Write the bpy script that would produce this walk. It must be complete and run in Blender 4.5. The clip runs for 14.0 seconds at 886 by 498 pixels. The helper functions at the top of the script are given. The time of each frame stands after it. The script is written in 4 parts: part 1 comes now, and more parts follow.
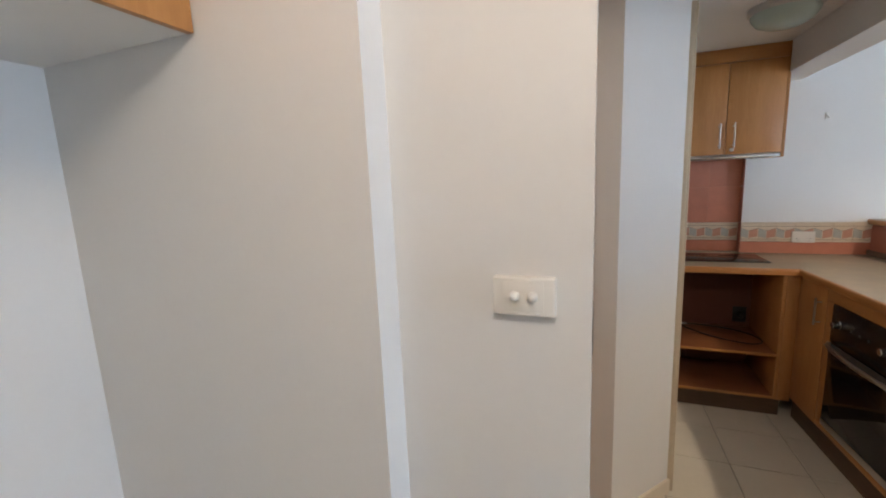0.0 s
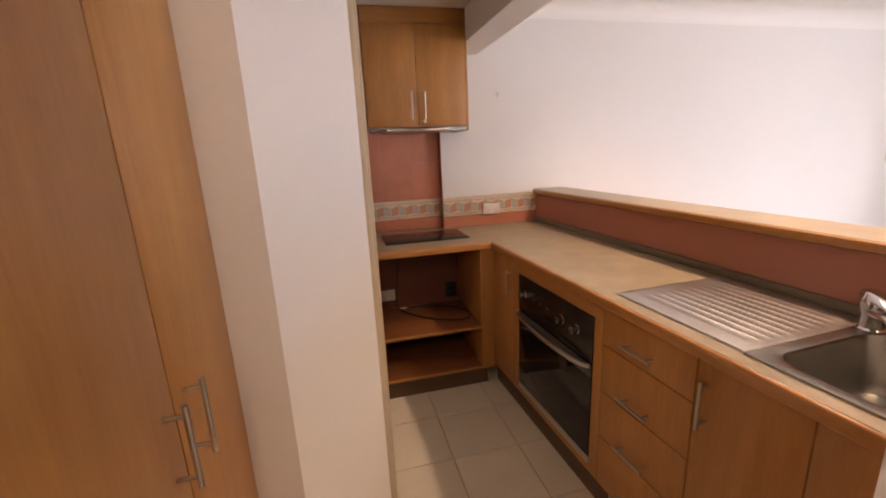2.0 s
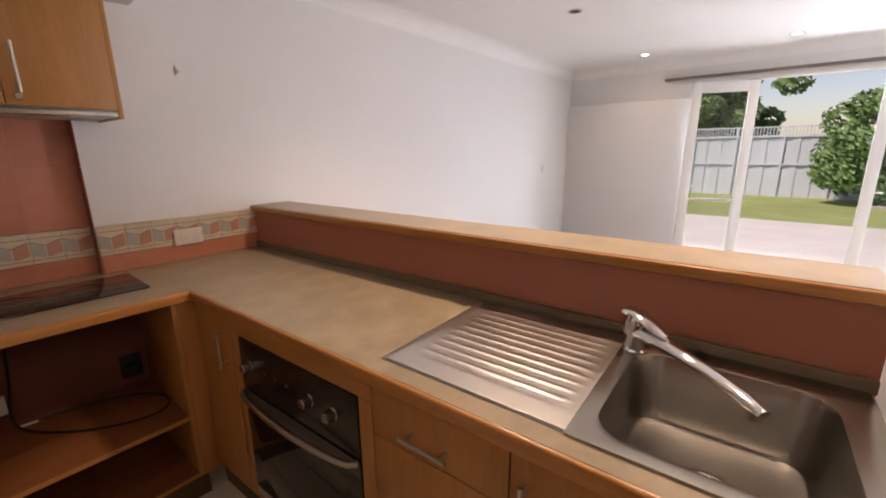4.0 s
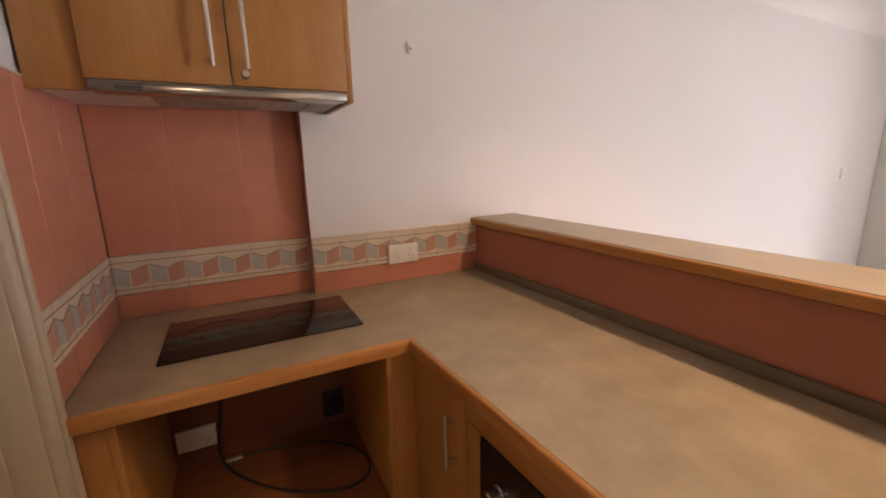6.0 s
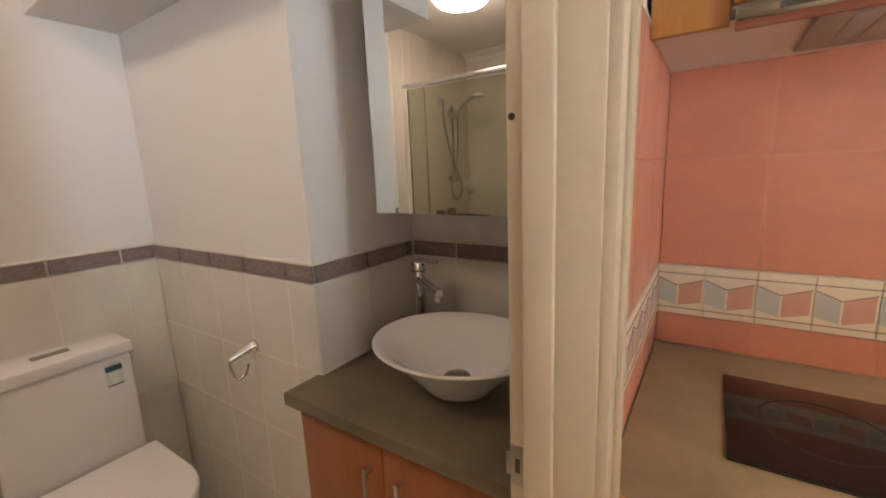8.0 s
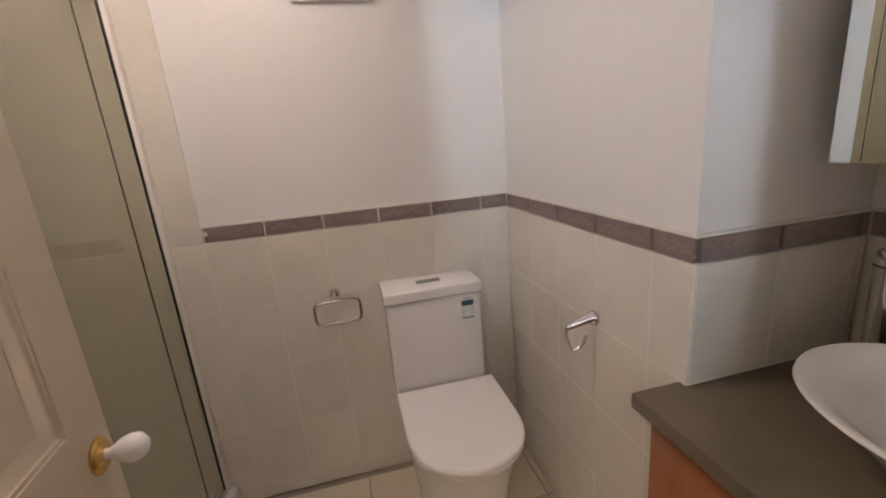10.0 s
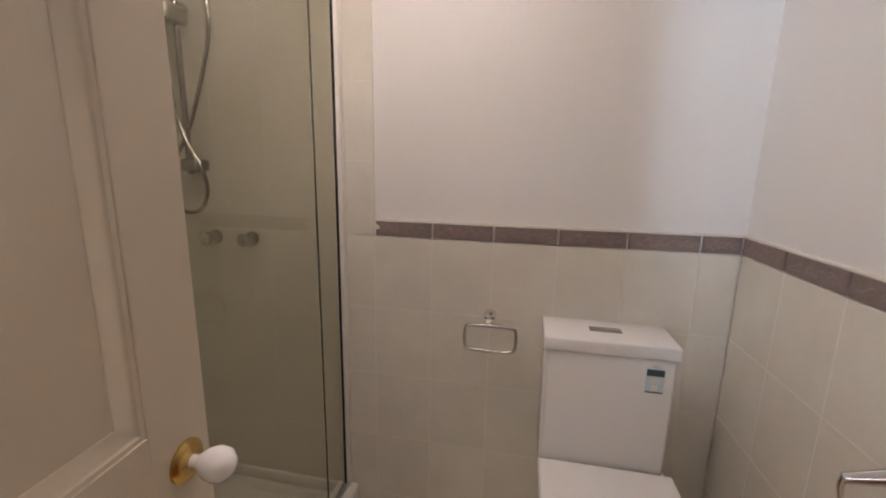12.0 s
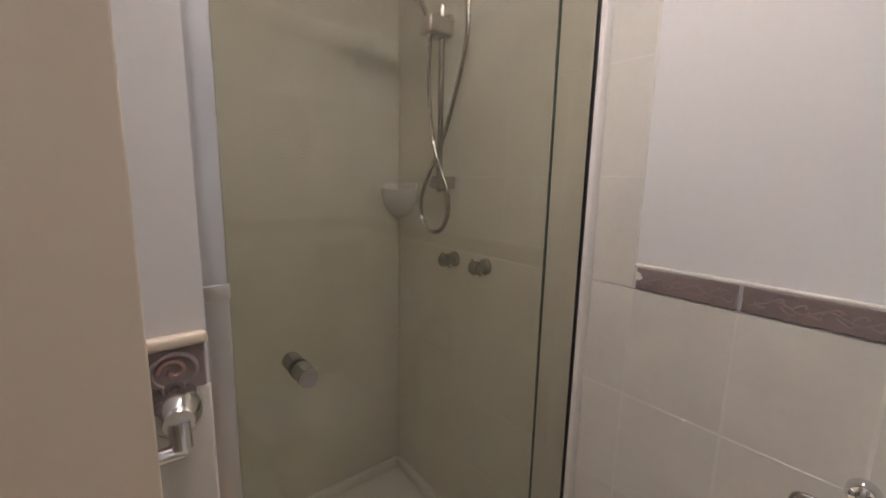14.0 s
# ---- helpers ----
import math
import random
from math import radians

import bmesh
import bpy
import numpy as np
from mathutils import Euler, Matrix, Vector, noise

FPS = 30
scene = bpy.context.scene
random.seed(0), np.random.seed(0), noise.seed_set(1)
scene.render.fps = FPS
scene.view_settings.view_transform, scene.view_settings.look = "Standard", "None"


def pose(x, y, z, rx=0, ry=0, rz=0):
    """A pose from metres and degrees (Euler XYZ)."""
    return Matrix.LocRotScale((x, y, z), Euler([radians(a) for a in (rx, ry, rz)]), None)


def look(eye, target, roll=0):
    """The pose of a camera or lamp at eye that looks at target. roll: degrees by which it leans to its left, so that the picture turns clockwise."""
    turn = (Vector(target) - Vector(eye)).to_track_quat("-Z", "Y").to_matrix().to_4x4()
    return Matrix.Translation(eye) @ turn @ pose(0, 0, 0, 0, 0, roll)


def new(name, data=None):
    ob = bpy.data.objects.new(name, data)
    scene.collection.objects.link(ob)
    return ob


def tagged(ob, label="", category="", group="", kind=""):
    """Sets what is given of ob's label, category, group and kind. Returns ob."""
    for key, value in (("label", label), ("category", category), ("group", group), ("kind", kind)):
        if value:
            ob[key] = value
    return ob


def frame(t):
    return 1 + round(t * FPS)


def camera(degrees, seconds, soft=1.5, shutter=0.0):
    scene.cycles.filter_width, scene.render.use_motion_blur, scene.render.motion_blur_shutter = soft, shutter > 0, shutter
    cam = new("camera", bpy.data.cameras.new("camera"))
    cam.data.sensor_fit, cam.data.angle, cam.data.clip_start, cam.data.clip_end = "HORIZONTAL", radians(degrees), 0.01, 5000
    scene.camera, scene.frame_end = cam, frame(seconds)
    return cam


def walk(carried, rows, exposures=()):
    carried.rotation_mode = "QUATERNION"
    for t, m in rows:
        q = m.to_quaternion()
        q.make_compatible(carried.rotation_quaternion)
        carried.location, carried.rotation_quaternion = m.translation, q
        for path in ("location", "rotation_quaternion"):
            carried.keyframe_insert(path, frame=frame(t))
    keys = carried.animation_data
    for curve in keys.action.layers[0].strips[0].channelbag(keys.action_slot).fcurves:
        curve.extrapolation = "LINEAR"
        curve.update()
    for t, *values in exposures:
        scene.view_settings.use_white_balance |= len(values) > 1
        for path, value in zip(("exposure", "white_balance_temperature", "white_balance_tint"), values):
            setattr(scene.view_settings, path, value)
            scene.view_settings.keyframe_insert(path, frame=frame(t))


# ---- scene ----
cam = camera(94.8, 14.0, soft=1.9)
PATH = [
    (0, (0.667, 0.771, 1.461), (-0.04, 2.614, 1.14), -2.4),
    (0.5, (0.734, 0.925, 1.448), (0.357, 2.855, 1.079), -2.2),
    (1, (0.832, 1.083, 1.445), (0.724, 3.04, 1.049), -2.1),
    (1.5, (0.897, 1.218, 1.434), (1.071, 3.163, 1.003), -1.7),
    (2, (0.92, 1.403, 1.429), (1.378, 3.291, 0.954), -2.6),
    (2.5, (1.013, 1.568, 1.417), (1.749, 3.353, 0.894), -2.6),
    (3, (1.115, 1.68, 1.412), (2.189, 3.284, 0.891), -0.9),
    (3.2, (1.136, 1.727, 1.41), (2.356, 3.227, 0.897), -0.5),
    (5.3, (1.346, 2.237, 1.408), (2.924, 3.38, 0.96), -0.8),
    (5.5, (1.359, 2.338, 1.39), (2.802, 3.654, 0.959), -1.4),
    (6, (1.345, 2.587, 1.373), (2.238, 4.324, 0.943), -1.3),
    (6.5, (1.271, 2.802, 1.366), (1.748, 4.704, 0.976), -1.5),
    (7, (1.2, 2.888, 1.348), (1.151, 4.852, 0.977), -1.4),
    (7.5, (1.14, 2.958, 1.349), (0.505, 4.822, 1.001), -2.6),
    (8, (1.095, 3.014, 1.348), (0.005, 4.649, 0.974), -2.4),
    (8.5, (1.049, 3.071, 1.346), (-0.365, 4.417, 0.912), -2.8),
    (9, (0.998, 3.082, 1.324), (-0.66, 4.104, 0.87), -2.9),
    (9.2, (0.957, 3.07, 1.338), (-0.771, 3.952, 0.851), -3.8),
    (11.5, (0.699, 3.084, 1.293), (-1.259, 2.915, 0.923), 0.4),
    (12, (0.613, 3.071, 1.298), (-1.31, 2.684, 0.908), 1.1),
    (12.5, (0.494, 3.063, 1.299), (-1.324, 2.319, 0.92), 1.4),
    (13, (0.356, 3.073, 1.292), (-1.307, 2.034, 0.896), 1.1),
    (13.5, (0.262, 3.022, 1.284), (-1.261, 1.788, 0.891), 1.2),
    (14, (0.216, 3.0, 1.301), (-1.019, 1.463, 0.966), 1.2),
]
walk(cam, [(t, look(eye, target, roll)) for t, eye, target, roll in PATH],
     [(0.0, 0.08, 5950, 12), (1.0, -0.03, 6150, 15), (1.5, 0.0, 6700, 21), (2.0, 0.24, 7850, 33), (3.0, 0.06, 7650, 30), (5.5, -0.28, 7300, 28), (6.2, 0.14, 8600, 33), (7.0, 0.7, 9900, 32),
      (7.7, 0.98, 8800, 22), (8.3, 1.06, 7200, 20), (9.0, 1.1, 6850, 20), (11.5, 1.13, 6750, 20), (13.0, 1.22, 6250, 17), (14.0, 1.28, 6050, 16)])

# ---- world and large lights ----
world = bpy.data.worlds.new("world")
scene.world = world
world.use_nodes = True
wn = world.node_tree
sky = wn.nodes.new("ShaderNodeTexSky")
sky.sky_type = "NISHITA"
sky.sun_disc = False
sky.sun_elevation, sky.sun_rotation = radians(49), radians(-53)
wn.nodes["Background"].inputs[1].default_value = 0.14
wn.links.new(sky.outputs[0], wn.nodes["Background"].inputs[0])


def lamp(name, kind, energy, colour, m, size=0.1, size_y=None, angle=None):
    d = bpy.data.lights.new(name, kind)
    d.energy, d.color = energy, colour
    if kind == "AREA":
        d.shape, d.size, d.size_y = "RECTANGLE", size, size_y or size
    elif kind == "SUN":
        d.angle = angle
    else:
        d.shadow_soft_size = size
    if kind == "SPOT":
        d.spot_size, d.spot_blend = radians(126), 0.5
    ob = new(name, d)
    ob.matrix_world = m
    return ob


lamp("sun", "SUN", 4.5, (1.0, 0.95, 0.88), look((0, 0, 10), (3.2, -2.4, 5.4)), angle=radians(0.6))
lamp("sky_light_over_doors", "AREA", 420, (0.68, 0.85, 1.0), look((7.9, 2.0, 2.85), (2.0, 2.5, 0.9)), 3.6, 1.0)
lamp("sky_light_in_window", "AREA", 95, (0.66, 0.83, 1.0), look((6.58, 0.62, 1.1), (0.0, 0.75, 1.0)), 0.45, 1.8)
lamp("hall_light_bulb", "POINT", 18.5, (1.0, 0.83, 0.61), pose(0.75, 0.55, 2.2), 0.1)
for dx, dy, watts in ((5.98, 3.13, 6), (5.98, 1.95, 6), (2.64, 2.75, 46), (2.64, 1.95, 92)):
    lamp("downlight_bulb", "SPOT", watts, (1.0, 0.82, 0.6), pose(dx, dy, 2.315), 0.05)

# ---- materials ----


def principled(name, colour, rough=0.5, metal=0.0, **more):
    m = bpy.data.materials.new(name)
    m.use_nodes = True
    b = m.node_tree.nodes["Principled BSDF"]
    b.inputs["Base Color"].default_value = (*colour, 1)
    b.inputs["Roughness"].default_value = rough
    b.inputs["Metallic"].default_value = metal
    for k, v in more.items():
        b.inputs[k.replace("_", " ")].default_value = v
    return m


def vary(m, colour, amount=0.12, scale=6.0, stretch=(1, 1, 1), bump=0.0, bump_scale=60.0, per_piece=0.0, rough=None, fine=0.0, fine_scale=70.0):
    """Two scales of colour variation, an optional relief and a shade of its own for each piece."""
    t = m.node_tree
    b = t.nodes["Principled BSDF"]
    co = t.nodes.new("ShaderNodeTexCoord")
    mp = t.nodes.new("ShaderNodeMapping")
    mp.inputs["Scale"].default_value = stretch
    info = t.nodes.new("ShaderNodeObjectInfo")
    off = t.nodes.new("ShaderNodeVectorMath")
    off.operation = "MULTIPLY_ADD"
    t.links.new(info.outputs["Random"], off.inputs[0])
    off.inputs[1].default_value = (7, 5, 3)
    t.links.new(co.outputs["Object"], off.inputs[2])
    t.links.new(off.outputs[0], mp.inputs["Vector"])
    big = t.nodes.new("ShaderNodeTexNoise")
    big.inputs["Scale"].default_value, big.inputs["Detail"].default_value = scale, 5
    t.links.new(mp.outputs[0], big.inputs["Vector"])
    small = t.nodes.new("ShaderNodeTexNoise")
    small.inputs["Scale"].default_value, small.inputs["Detail"].default_value = fine_scale, 3
    t.links.new(mp.outputs[0], small.inputs["Vector"])

    def scaled(sock, k, base):
        n = t.nodes.new("ShaderNodeMath")
        n.operation = "MULTIPLY_ADD"
        t.links.new(sock, n.inputs[0])
        n.inputs[1].default_value, n.inputs[2].default_value = k, base
        return n

    a = scaled(big.outputs["Fac"], 2 * amount, 1 - amount)
    c = scaled(small.outputs["Fac"], 2 * fine, -fine)
    d = scaled(info.outputs["Random"], 2 * per_piece, -per_piece)
    s1 = t.nodes.new("ShaderNodeMath")
    t.links.new(a.outputs[0], s1.inputs[0])
    t.links.new(c.outputs[0], s1.inputs[1])
    s2 = t.nodes.new("ShaderNodeMath")
    t.links.new(s1.outputs[0], s2.inputs[0])
    t.links.new(d.outputs[0], s2.inputs[1])
    mul = t.nodes.new("ShaderNodeVectorMath")
    mul.operation = "SCALE"
    mul.inputs[0].default_value = colour
    t.links.new(s2.outputs[0], mul.inputs["Scale"])
    t.links.new(mul.outputs[0], b.inputs["Base Color"])
    if bump:
        bs = t.nodes.new("ShaderNodeTexNoise")
        bs.inputs["Scale"].default_value, bs.inputs["Detail"].default_value = bump_scale, 4
        t.links.new(mp.outputs[0], bs.inputs["Vector"])
        bp = t.nodes.new("ShaderNodeBump")
        bp.inputs["Strength"].default_value, bp.inputs["Distance"].default_value = bump, 0.002
        t.links.new(bs.outputs["Fac"], bp.inputs["Height"])
        t.links.new(bp.outputs[0], b.inputs["Normal"])
    if rough:
        r = scaled(big.outputs["Fac"], rough[1] - rough[0], rough[0])
        t.links.new(r.outputs[0], b.inputs["Roughness"])
    return m


def made(name, colour, base_rough=0.5, metal=0.0, **kw):
    return vary(principled(name, colour, base_rough, metal), colour, **kw)


def wood(name, colour, dark, stretch, rough=0.38):
    """Veneer: fine long streaks along one axis and soft broad bands, mixed from two browns."""
    m = principled(name, colour, rough)
    t = m.node_tree
    b = t.nodes["Principled BSDF"]
    co = t.nodes.new("ShaderNodeTexCoord")
    info = t.nodes.new("ShaderNodeObjectInfo")
    off = t.nodes.new("ShaderNodeVectorMath")
    off.operation = "MULTIPLY_ADD"
    off.inputs[1].default_value = (3.1, 4.7, 2.3)
    t.links.new(info.outputs["Random"], off.inputs[0])
    t.links.new(co.outputs["Object"], off.inputs[2])
    mp = t.nodes.new("ShaderNodeMapping")
    mp.inputs["Scale"].default_value = stretch
    t.links.new(off.outputs[0], mp.inputs["Vector"])
    fac = None
    for sc, det, dist, wgt in ((5.0, 4, 0.6, 0.6), (38.0, 5, 0.3, 0.4)):
        n = t.nodes.new("ShaderNodeTexNoise")
        n.inputs["Scale"].default_value, n.inputs["Detail"].default_value, n.inputs["Distortion"].default_value = sc, det, dist
        t.links.new(mp.outputs[0], n.inputs["Vector"])
        k = t.nodes.new("ShaderNodeMath")
        k.operation = "MULTIPLY_ADD"
        t.links.new(n.outputs["Fac"], k.inputs[0])
        k.inputs[1].default_value = wgt
        if fac:
            t.links.new(fac.outputs[0], k.inputs[2])
        else:
            k.inputs[2].default_value = 0.0
        fac = k
    ramp = t.nodes.new("ShaderNodeValToRGB")
    ramp.color_ramp.elements[0].position, ramp.color_ramp.elements[1].position = 0.34, 0.66
    ramp.color_ramp.elements[0].color, ramp.color_ramp.elements[1].color = (*dark, 1), (*colour, 1)
    t.links.new(fac.outputs[0], ramp.inputs[0])
    t.links.new(ramp.outputs[0], b.inputs["Base Color"])
    bp = t.nodes.new("ShaderNodeBump")
    bp.inputs["Strength"].default_value, bp.inputs["Distance"].default_value = 0.08, 0.001
    t.links.new(fac.outputs[0], bp.inputs["Height"])
    t.links.new(bp.outputs[0], b.inputs["Normal"])
    return m


PAINT = made("white_wall_paint", (0.715, 0.70, 0.68), 0.6, amount=0.03, scale=1.2, bump=0.12, bump_scale=90, fine=0.015)
CEIL = made("ceiling_paint", (0.78, 0.77, 0.75), 0.75, amount=0.03, scale=1.0, bump=0.1, bump_scale=120)
GLOSS = made("cream_gloss_paint", (0.63, 0.55, 0.43), 0.35, amount=0.06, scale=3, bump=0.06, bump_scale=40)
# A darker, browner cream than the door's.
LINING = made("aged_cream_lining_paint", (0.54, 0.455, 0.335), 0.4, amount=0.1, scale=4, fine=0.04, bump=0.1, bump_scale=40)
# Upstand laminate with the bar's shade put into its colour.
SHADED_UPSTAND = made("dark_grey_sealing_strip", (0.17, 0.135, 0.09), 0.5, amount=0.2, scale=12)
WHITE_GLOSS = made("white_gloss_paint", (0.74, 0.73, 0.70), 0.35, amount=0.05, scale=3)
BEECH = wood("beech_veneer", (0.46, 0.215, 0.066), (0.37, 0.158, 0.043), (3.0, 3.0, 0.35))
BEECH_Y = wood("beech_veneer_long", (0.46, 0.215, 0.066), (0.37, 0.158, 0.043), (3.0, 0.3, 3.0))
BEECH_X = wood("beech_veneer_cross", (0.46, 0.215, 0.066), (0.37, 0.158, 0.043), (0.3, 3.0, 3.0))
EDGE_X = wood("timber_edging_cross", (0.50, 0.235, 0.075), (0.36, 0.15, 0.042), (0.4, 6.0, 6.0), 0.3)
EDGE_Y = wood("timber_edging_long", (0.50, 0.235, 0.075), (0.36, 0.15, 0.042), (6.0, 0.4, 6.0), 0.3)
LAMINATE = made("grey_beige_laminate", (0.31, 0.25, 0.17), 0.36, amount=0.38, scale=10, fine=0.09, fine_scale=60, rough=(0.3, 0.44))
TERRA = made("terracotta_tile", (0.52, 0.20, 0.125), 0.38, amount=0.14, scale=14, fine=0.05, per_piece=0.07, bump=0.05)
TERRA_PAINT = made("terracotta_paint", (0.40, 0.15, 0.095), 0.45, amount=0.1, scale=5, fine=0.04, bump=0.08)
BORDER = made("border_cream_tile", (0.66, 0.56, 0.43), 0.4, amount=0.1, scale=25, per_piece=0.04)
BORDER_GREY = made("border_grey_glaze", (0.42, 0.42, 0.39), 0.4, amount=0.12, scale=30)
BORDER_PINK = made("border_pink_glaze", (0.52, 0.27, 0.19), 0.4, amount=0.14, scale=30)
BORDER_LINE = made("border_dark_line", (0.20, 0.13, 0.09), 0.5, amount=0.1)
FLOOR_TILE = made("cream_floor_tile", (0.60, 0.54, 0.43), 0.33, amount=0.1, scale=5, fine=0.04, per_piece=0.05, rough=(0.25, 0.4))
GROUT = made("floor_grout", (0.30, 0.26, 0.20), 0.9, amount=0.2, scale=20)
TERRA_GROUT = made("pink_grout", (0.53, 0.23, 0.15), 0.8, amount=0.1, scale=15)
WALL_GROUT = made("wall_grout", (0.69, 0.665, 0.60), 0.8, amount=0.08, scale=20)
BATH_TILE = made("pale_cream_wall_tile", (0.68, 0.65, 0.58), 0.14, amount=0.1, scale=7, fine=0.03, per_piece=0.02, bump=0.15, bump_scale=7, rough=(0.08, 0.18))
DADO = made("mauve_brown_dado_tile", (0.225, 0.175, 0.165), 0.4, amount=0.22, scale=40, fine=0.1, per_piece=0.07, bump=0.6, bump_scale=55)
DADO_RELIEF = made("dado_relief_glaze", (0.27, 0.215, 0.20), 0.35, amount=0.25, scale=50)
DADO_RED = made("dado_red_glaze", (0.29, 0.17, 0.145), 0.35, amount=0.2, scale=40)
STEEL = made("brushed_steel", (0.58, 0.565, 0.54), 0.3, 1.0, amount=0.06, scale=12, rough=(0.29, 0.37))
# The sink's steel again, darkened for the shade inside the bowl.
SHADED_BOWL_STEEL = made("dull_bowl_steel", (0.33, 0.315, 0.29), 0.26, 1.0, amount=0.12, scale=9)
DARK_CHROME = principled("dulled_chrome", (0.42, 0.41, 0.39), 0.2, 1.0)
CHROME = principled("chrome", (0.75, 0.75, 0.75), 0.09, 1.0)
NICKEL = made("satin_nickel", (0.54, 0.52, 0.49), 0.3, 1.0, amount=0.05)
ALU = made("satin_aluminium", (0.58, 0.58, 0.58), 0.33, 1.0, amount=0.05, scale=10)
BRASS = made("worn_brass", (0.60, 0.40, 0.14), 0.25, 1.0, amount=0.2, scale=30)
CERAMIC_GLASS = made("black_ceramic_glass", (0.012, 0.010, 0.010), 0.08, amount=0.3, scale=20)
OVEN_BLACK = made("black_oven_enamel", (0.018, 0.014, 0.012), 0.22, amount=0.2, scale=10)
OVEN_INSIDE = made("oven_cavity_grey", (0.06, 0.055, 0.05), 0.45, amount=0.2, scale=10)
PLASTIC = made("white_plastic", (0.76, 0.73, 0.68), 0.35, amount=0.02)
MELAMINE = made("white_melamine", (0.72, 0.70, 0.67), 0.45, amount=0.03)
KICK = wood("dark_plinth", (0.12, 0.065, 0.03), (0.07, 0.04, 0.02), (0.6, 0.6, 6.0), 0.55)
# Cabinet insides: the recess's shade is in these browns, deepest on the back.
SHADED_CARCASS = wood("carcass_veneer", (0.26, 0.095, 0.034), (0.19, 0.065, 0.022), (0.5, 3.0, 3.0), 0.5)
SHADED_BACK = made("dark_red_backing", (0.14, 0.045, 0.026), 0.6, amount=0.15, scale=4)
HOOD_GREY = made("grey_hood_enamel", (0.40, 0.385, 0.365), 0.5, amount=0.08, scale=9)
BLACK = principled("black_rubber", (0.012, 0.012, 0.012), 0.5)
PORCELAIN = principled("white_porcelain", (0.80, 0.79, 0.78), 0.1)
SEAT = principled("white_toilet_seat", (0.80, 0.79, 0.78), 0.22)
MIRROR = principled("mirror", (0.86, 0.88, 0.86), 0.01, 1.0)
VANITY_TOP = made("olive_grey_laminate", (0.15, 0.122, 0.078), 0.35, amount=0.32, scale=8, fine=0.08)
RED_BEECH = wood("reddish_beech", (0.36, 0.135, 0.055), (0.28, 0.095, 0.035), (3.0, 3.0, 0.35))
INK = principled("dark_teal_print", (0.03, 0.07, 0.09), 0.5)
PALE_BLUE = principled("pale_blue_print", (0.56, 0.65, 0.68), 0.5)
SHOWER_BASE = principled("white_acrylic", (0.72, 0.71, 0.67), 0.3)
CONCRETE = made("pale_paving", (0.55, 0.53, 0.50), 0.8, amount=0.15, scale=1.5, fine=0.08)
LAWN = made("mown_lawn", (0.24, 0.29, 0.10), 0.9, amount=0.35, scale=1.2, fine=0.2, fine_scale=30, bump=0.5)
FENCE = made("blue_grey_sheet_fence", (0.44, 0.49, 0.54), 0.55, amount=0.1, scale=1)
LEAF = made("hedge_leaf", (0.12, 0.22, 0.07), 0.55, amount=0.5, scale=1.3, fine=0.3, fine_scale=9)
LEAF_DARK = made("tree_leaf", (0.09, 0.15, 0.06), 0.6, amount=0.5, scale=1.0)
BARK = made("bark", (0.12, 0.085, 0.06), 0.9, amount=0.3, scale=6)
CARPET = made("beige_carpet", (0.42, 0.36, 0.29), 0.95, amount=0.12, scale=3, fine=0.15, fine_scale=200)
CURTAIN_TRACK = principled("bronze_track", (0.20, 0.17, 0.14), 0.4, 0.6)


def glass(name, colour, rough=0.0, ior=1.45):
    return principled(name, colour, rough, 0.0, Transmission_Weight=1.0, IOR=ior)


SHOWER_GLASS = glass("grey_green_shower_glass", (0.69, 0.69, 0.585))
WINDOW_GLASS = glass("clear_window_glass", (0.96, 0.98, 0.97))
OVEN_GLASS = principled("smoked_oven_glass", (0.012, 0.011, 0.010), 0.05)
GLASS_EDGE = principled("dark_green_glass_edge", (0.03, 0.05, 0.04), 0.15)


def glowing(name, colour, strength):
    m = principled(name, (0.8, 0.78, 0.72), 0.4)
    b = m.node_tree.nodes["Principled BSDF"]
    b.inputs["Emission Color"].default_value = (*colour, 1)
    b.inputs["Emission Strength"].default_value = strength
    return m


DOME_ON = glowing("lit_opal_glass", (1.0, 0.87, 0.78), 13.0)
DOME_OFF = principled("opal_glass_unlit", (0.42, 0.50, 0.46), 0.25)
BULB = glowing("lit_halogen_lens", (1.0, 0.88, 0.7), 20.0)

# ---- mesh helpers ----


def box(bm, x0, x1, y0, y1, z0, z1, bev=0.0, seg=2):
    vs = [bm.verts.new((x, y, z)) for z in (z0, z1) for y in (y0, y1) for x in (x0, x1)]
    fs = [bm.faces.new([vs[i] for i in q]) for q in ((0, 2, 3, 1), (4, 5, 7, 6), (0, 1, 5, 4), (2, 6, 7, 3), (0, 4, 6, 2), (1, 3, 7, 5))]
    if bev:
        es = list({e for f in fs for e in f.edges})
        bmesh.ops.bevel(bm, geom=es, offset=bev, segments=seg, profile=0.5, affect="EDGES")
    return bm


def slab(x0, x1, y0, y1, z0, z1, bev=0.0, seg=2):
    return box(bmesh.new(), x0, x1, y0, y1, z0, z1, bev, seg)


def prism(poly, z0, z1, bm=None):
    bm = bm or bmesh.new()
    lo = [bm.verts.new((x, y, z0)) for x, y in poly]
    hi = [bm.verts.new((x, y, z1)) for x, y in poly]
    n = len(poly)
    bm.faces.new(lo[::-1])
    bm.faces.new(hi)
    for i in range(n):
        bm.faces.new((lo[i], lo[(i + 1) % n], hi[(i + 1) % n], hi[i]))
    return bm


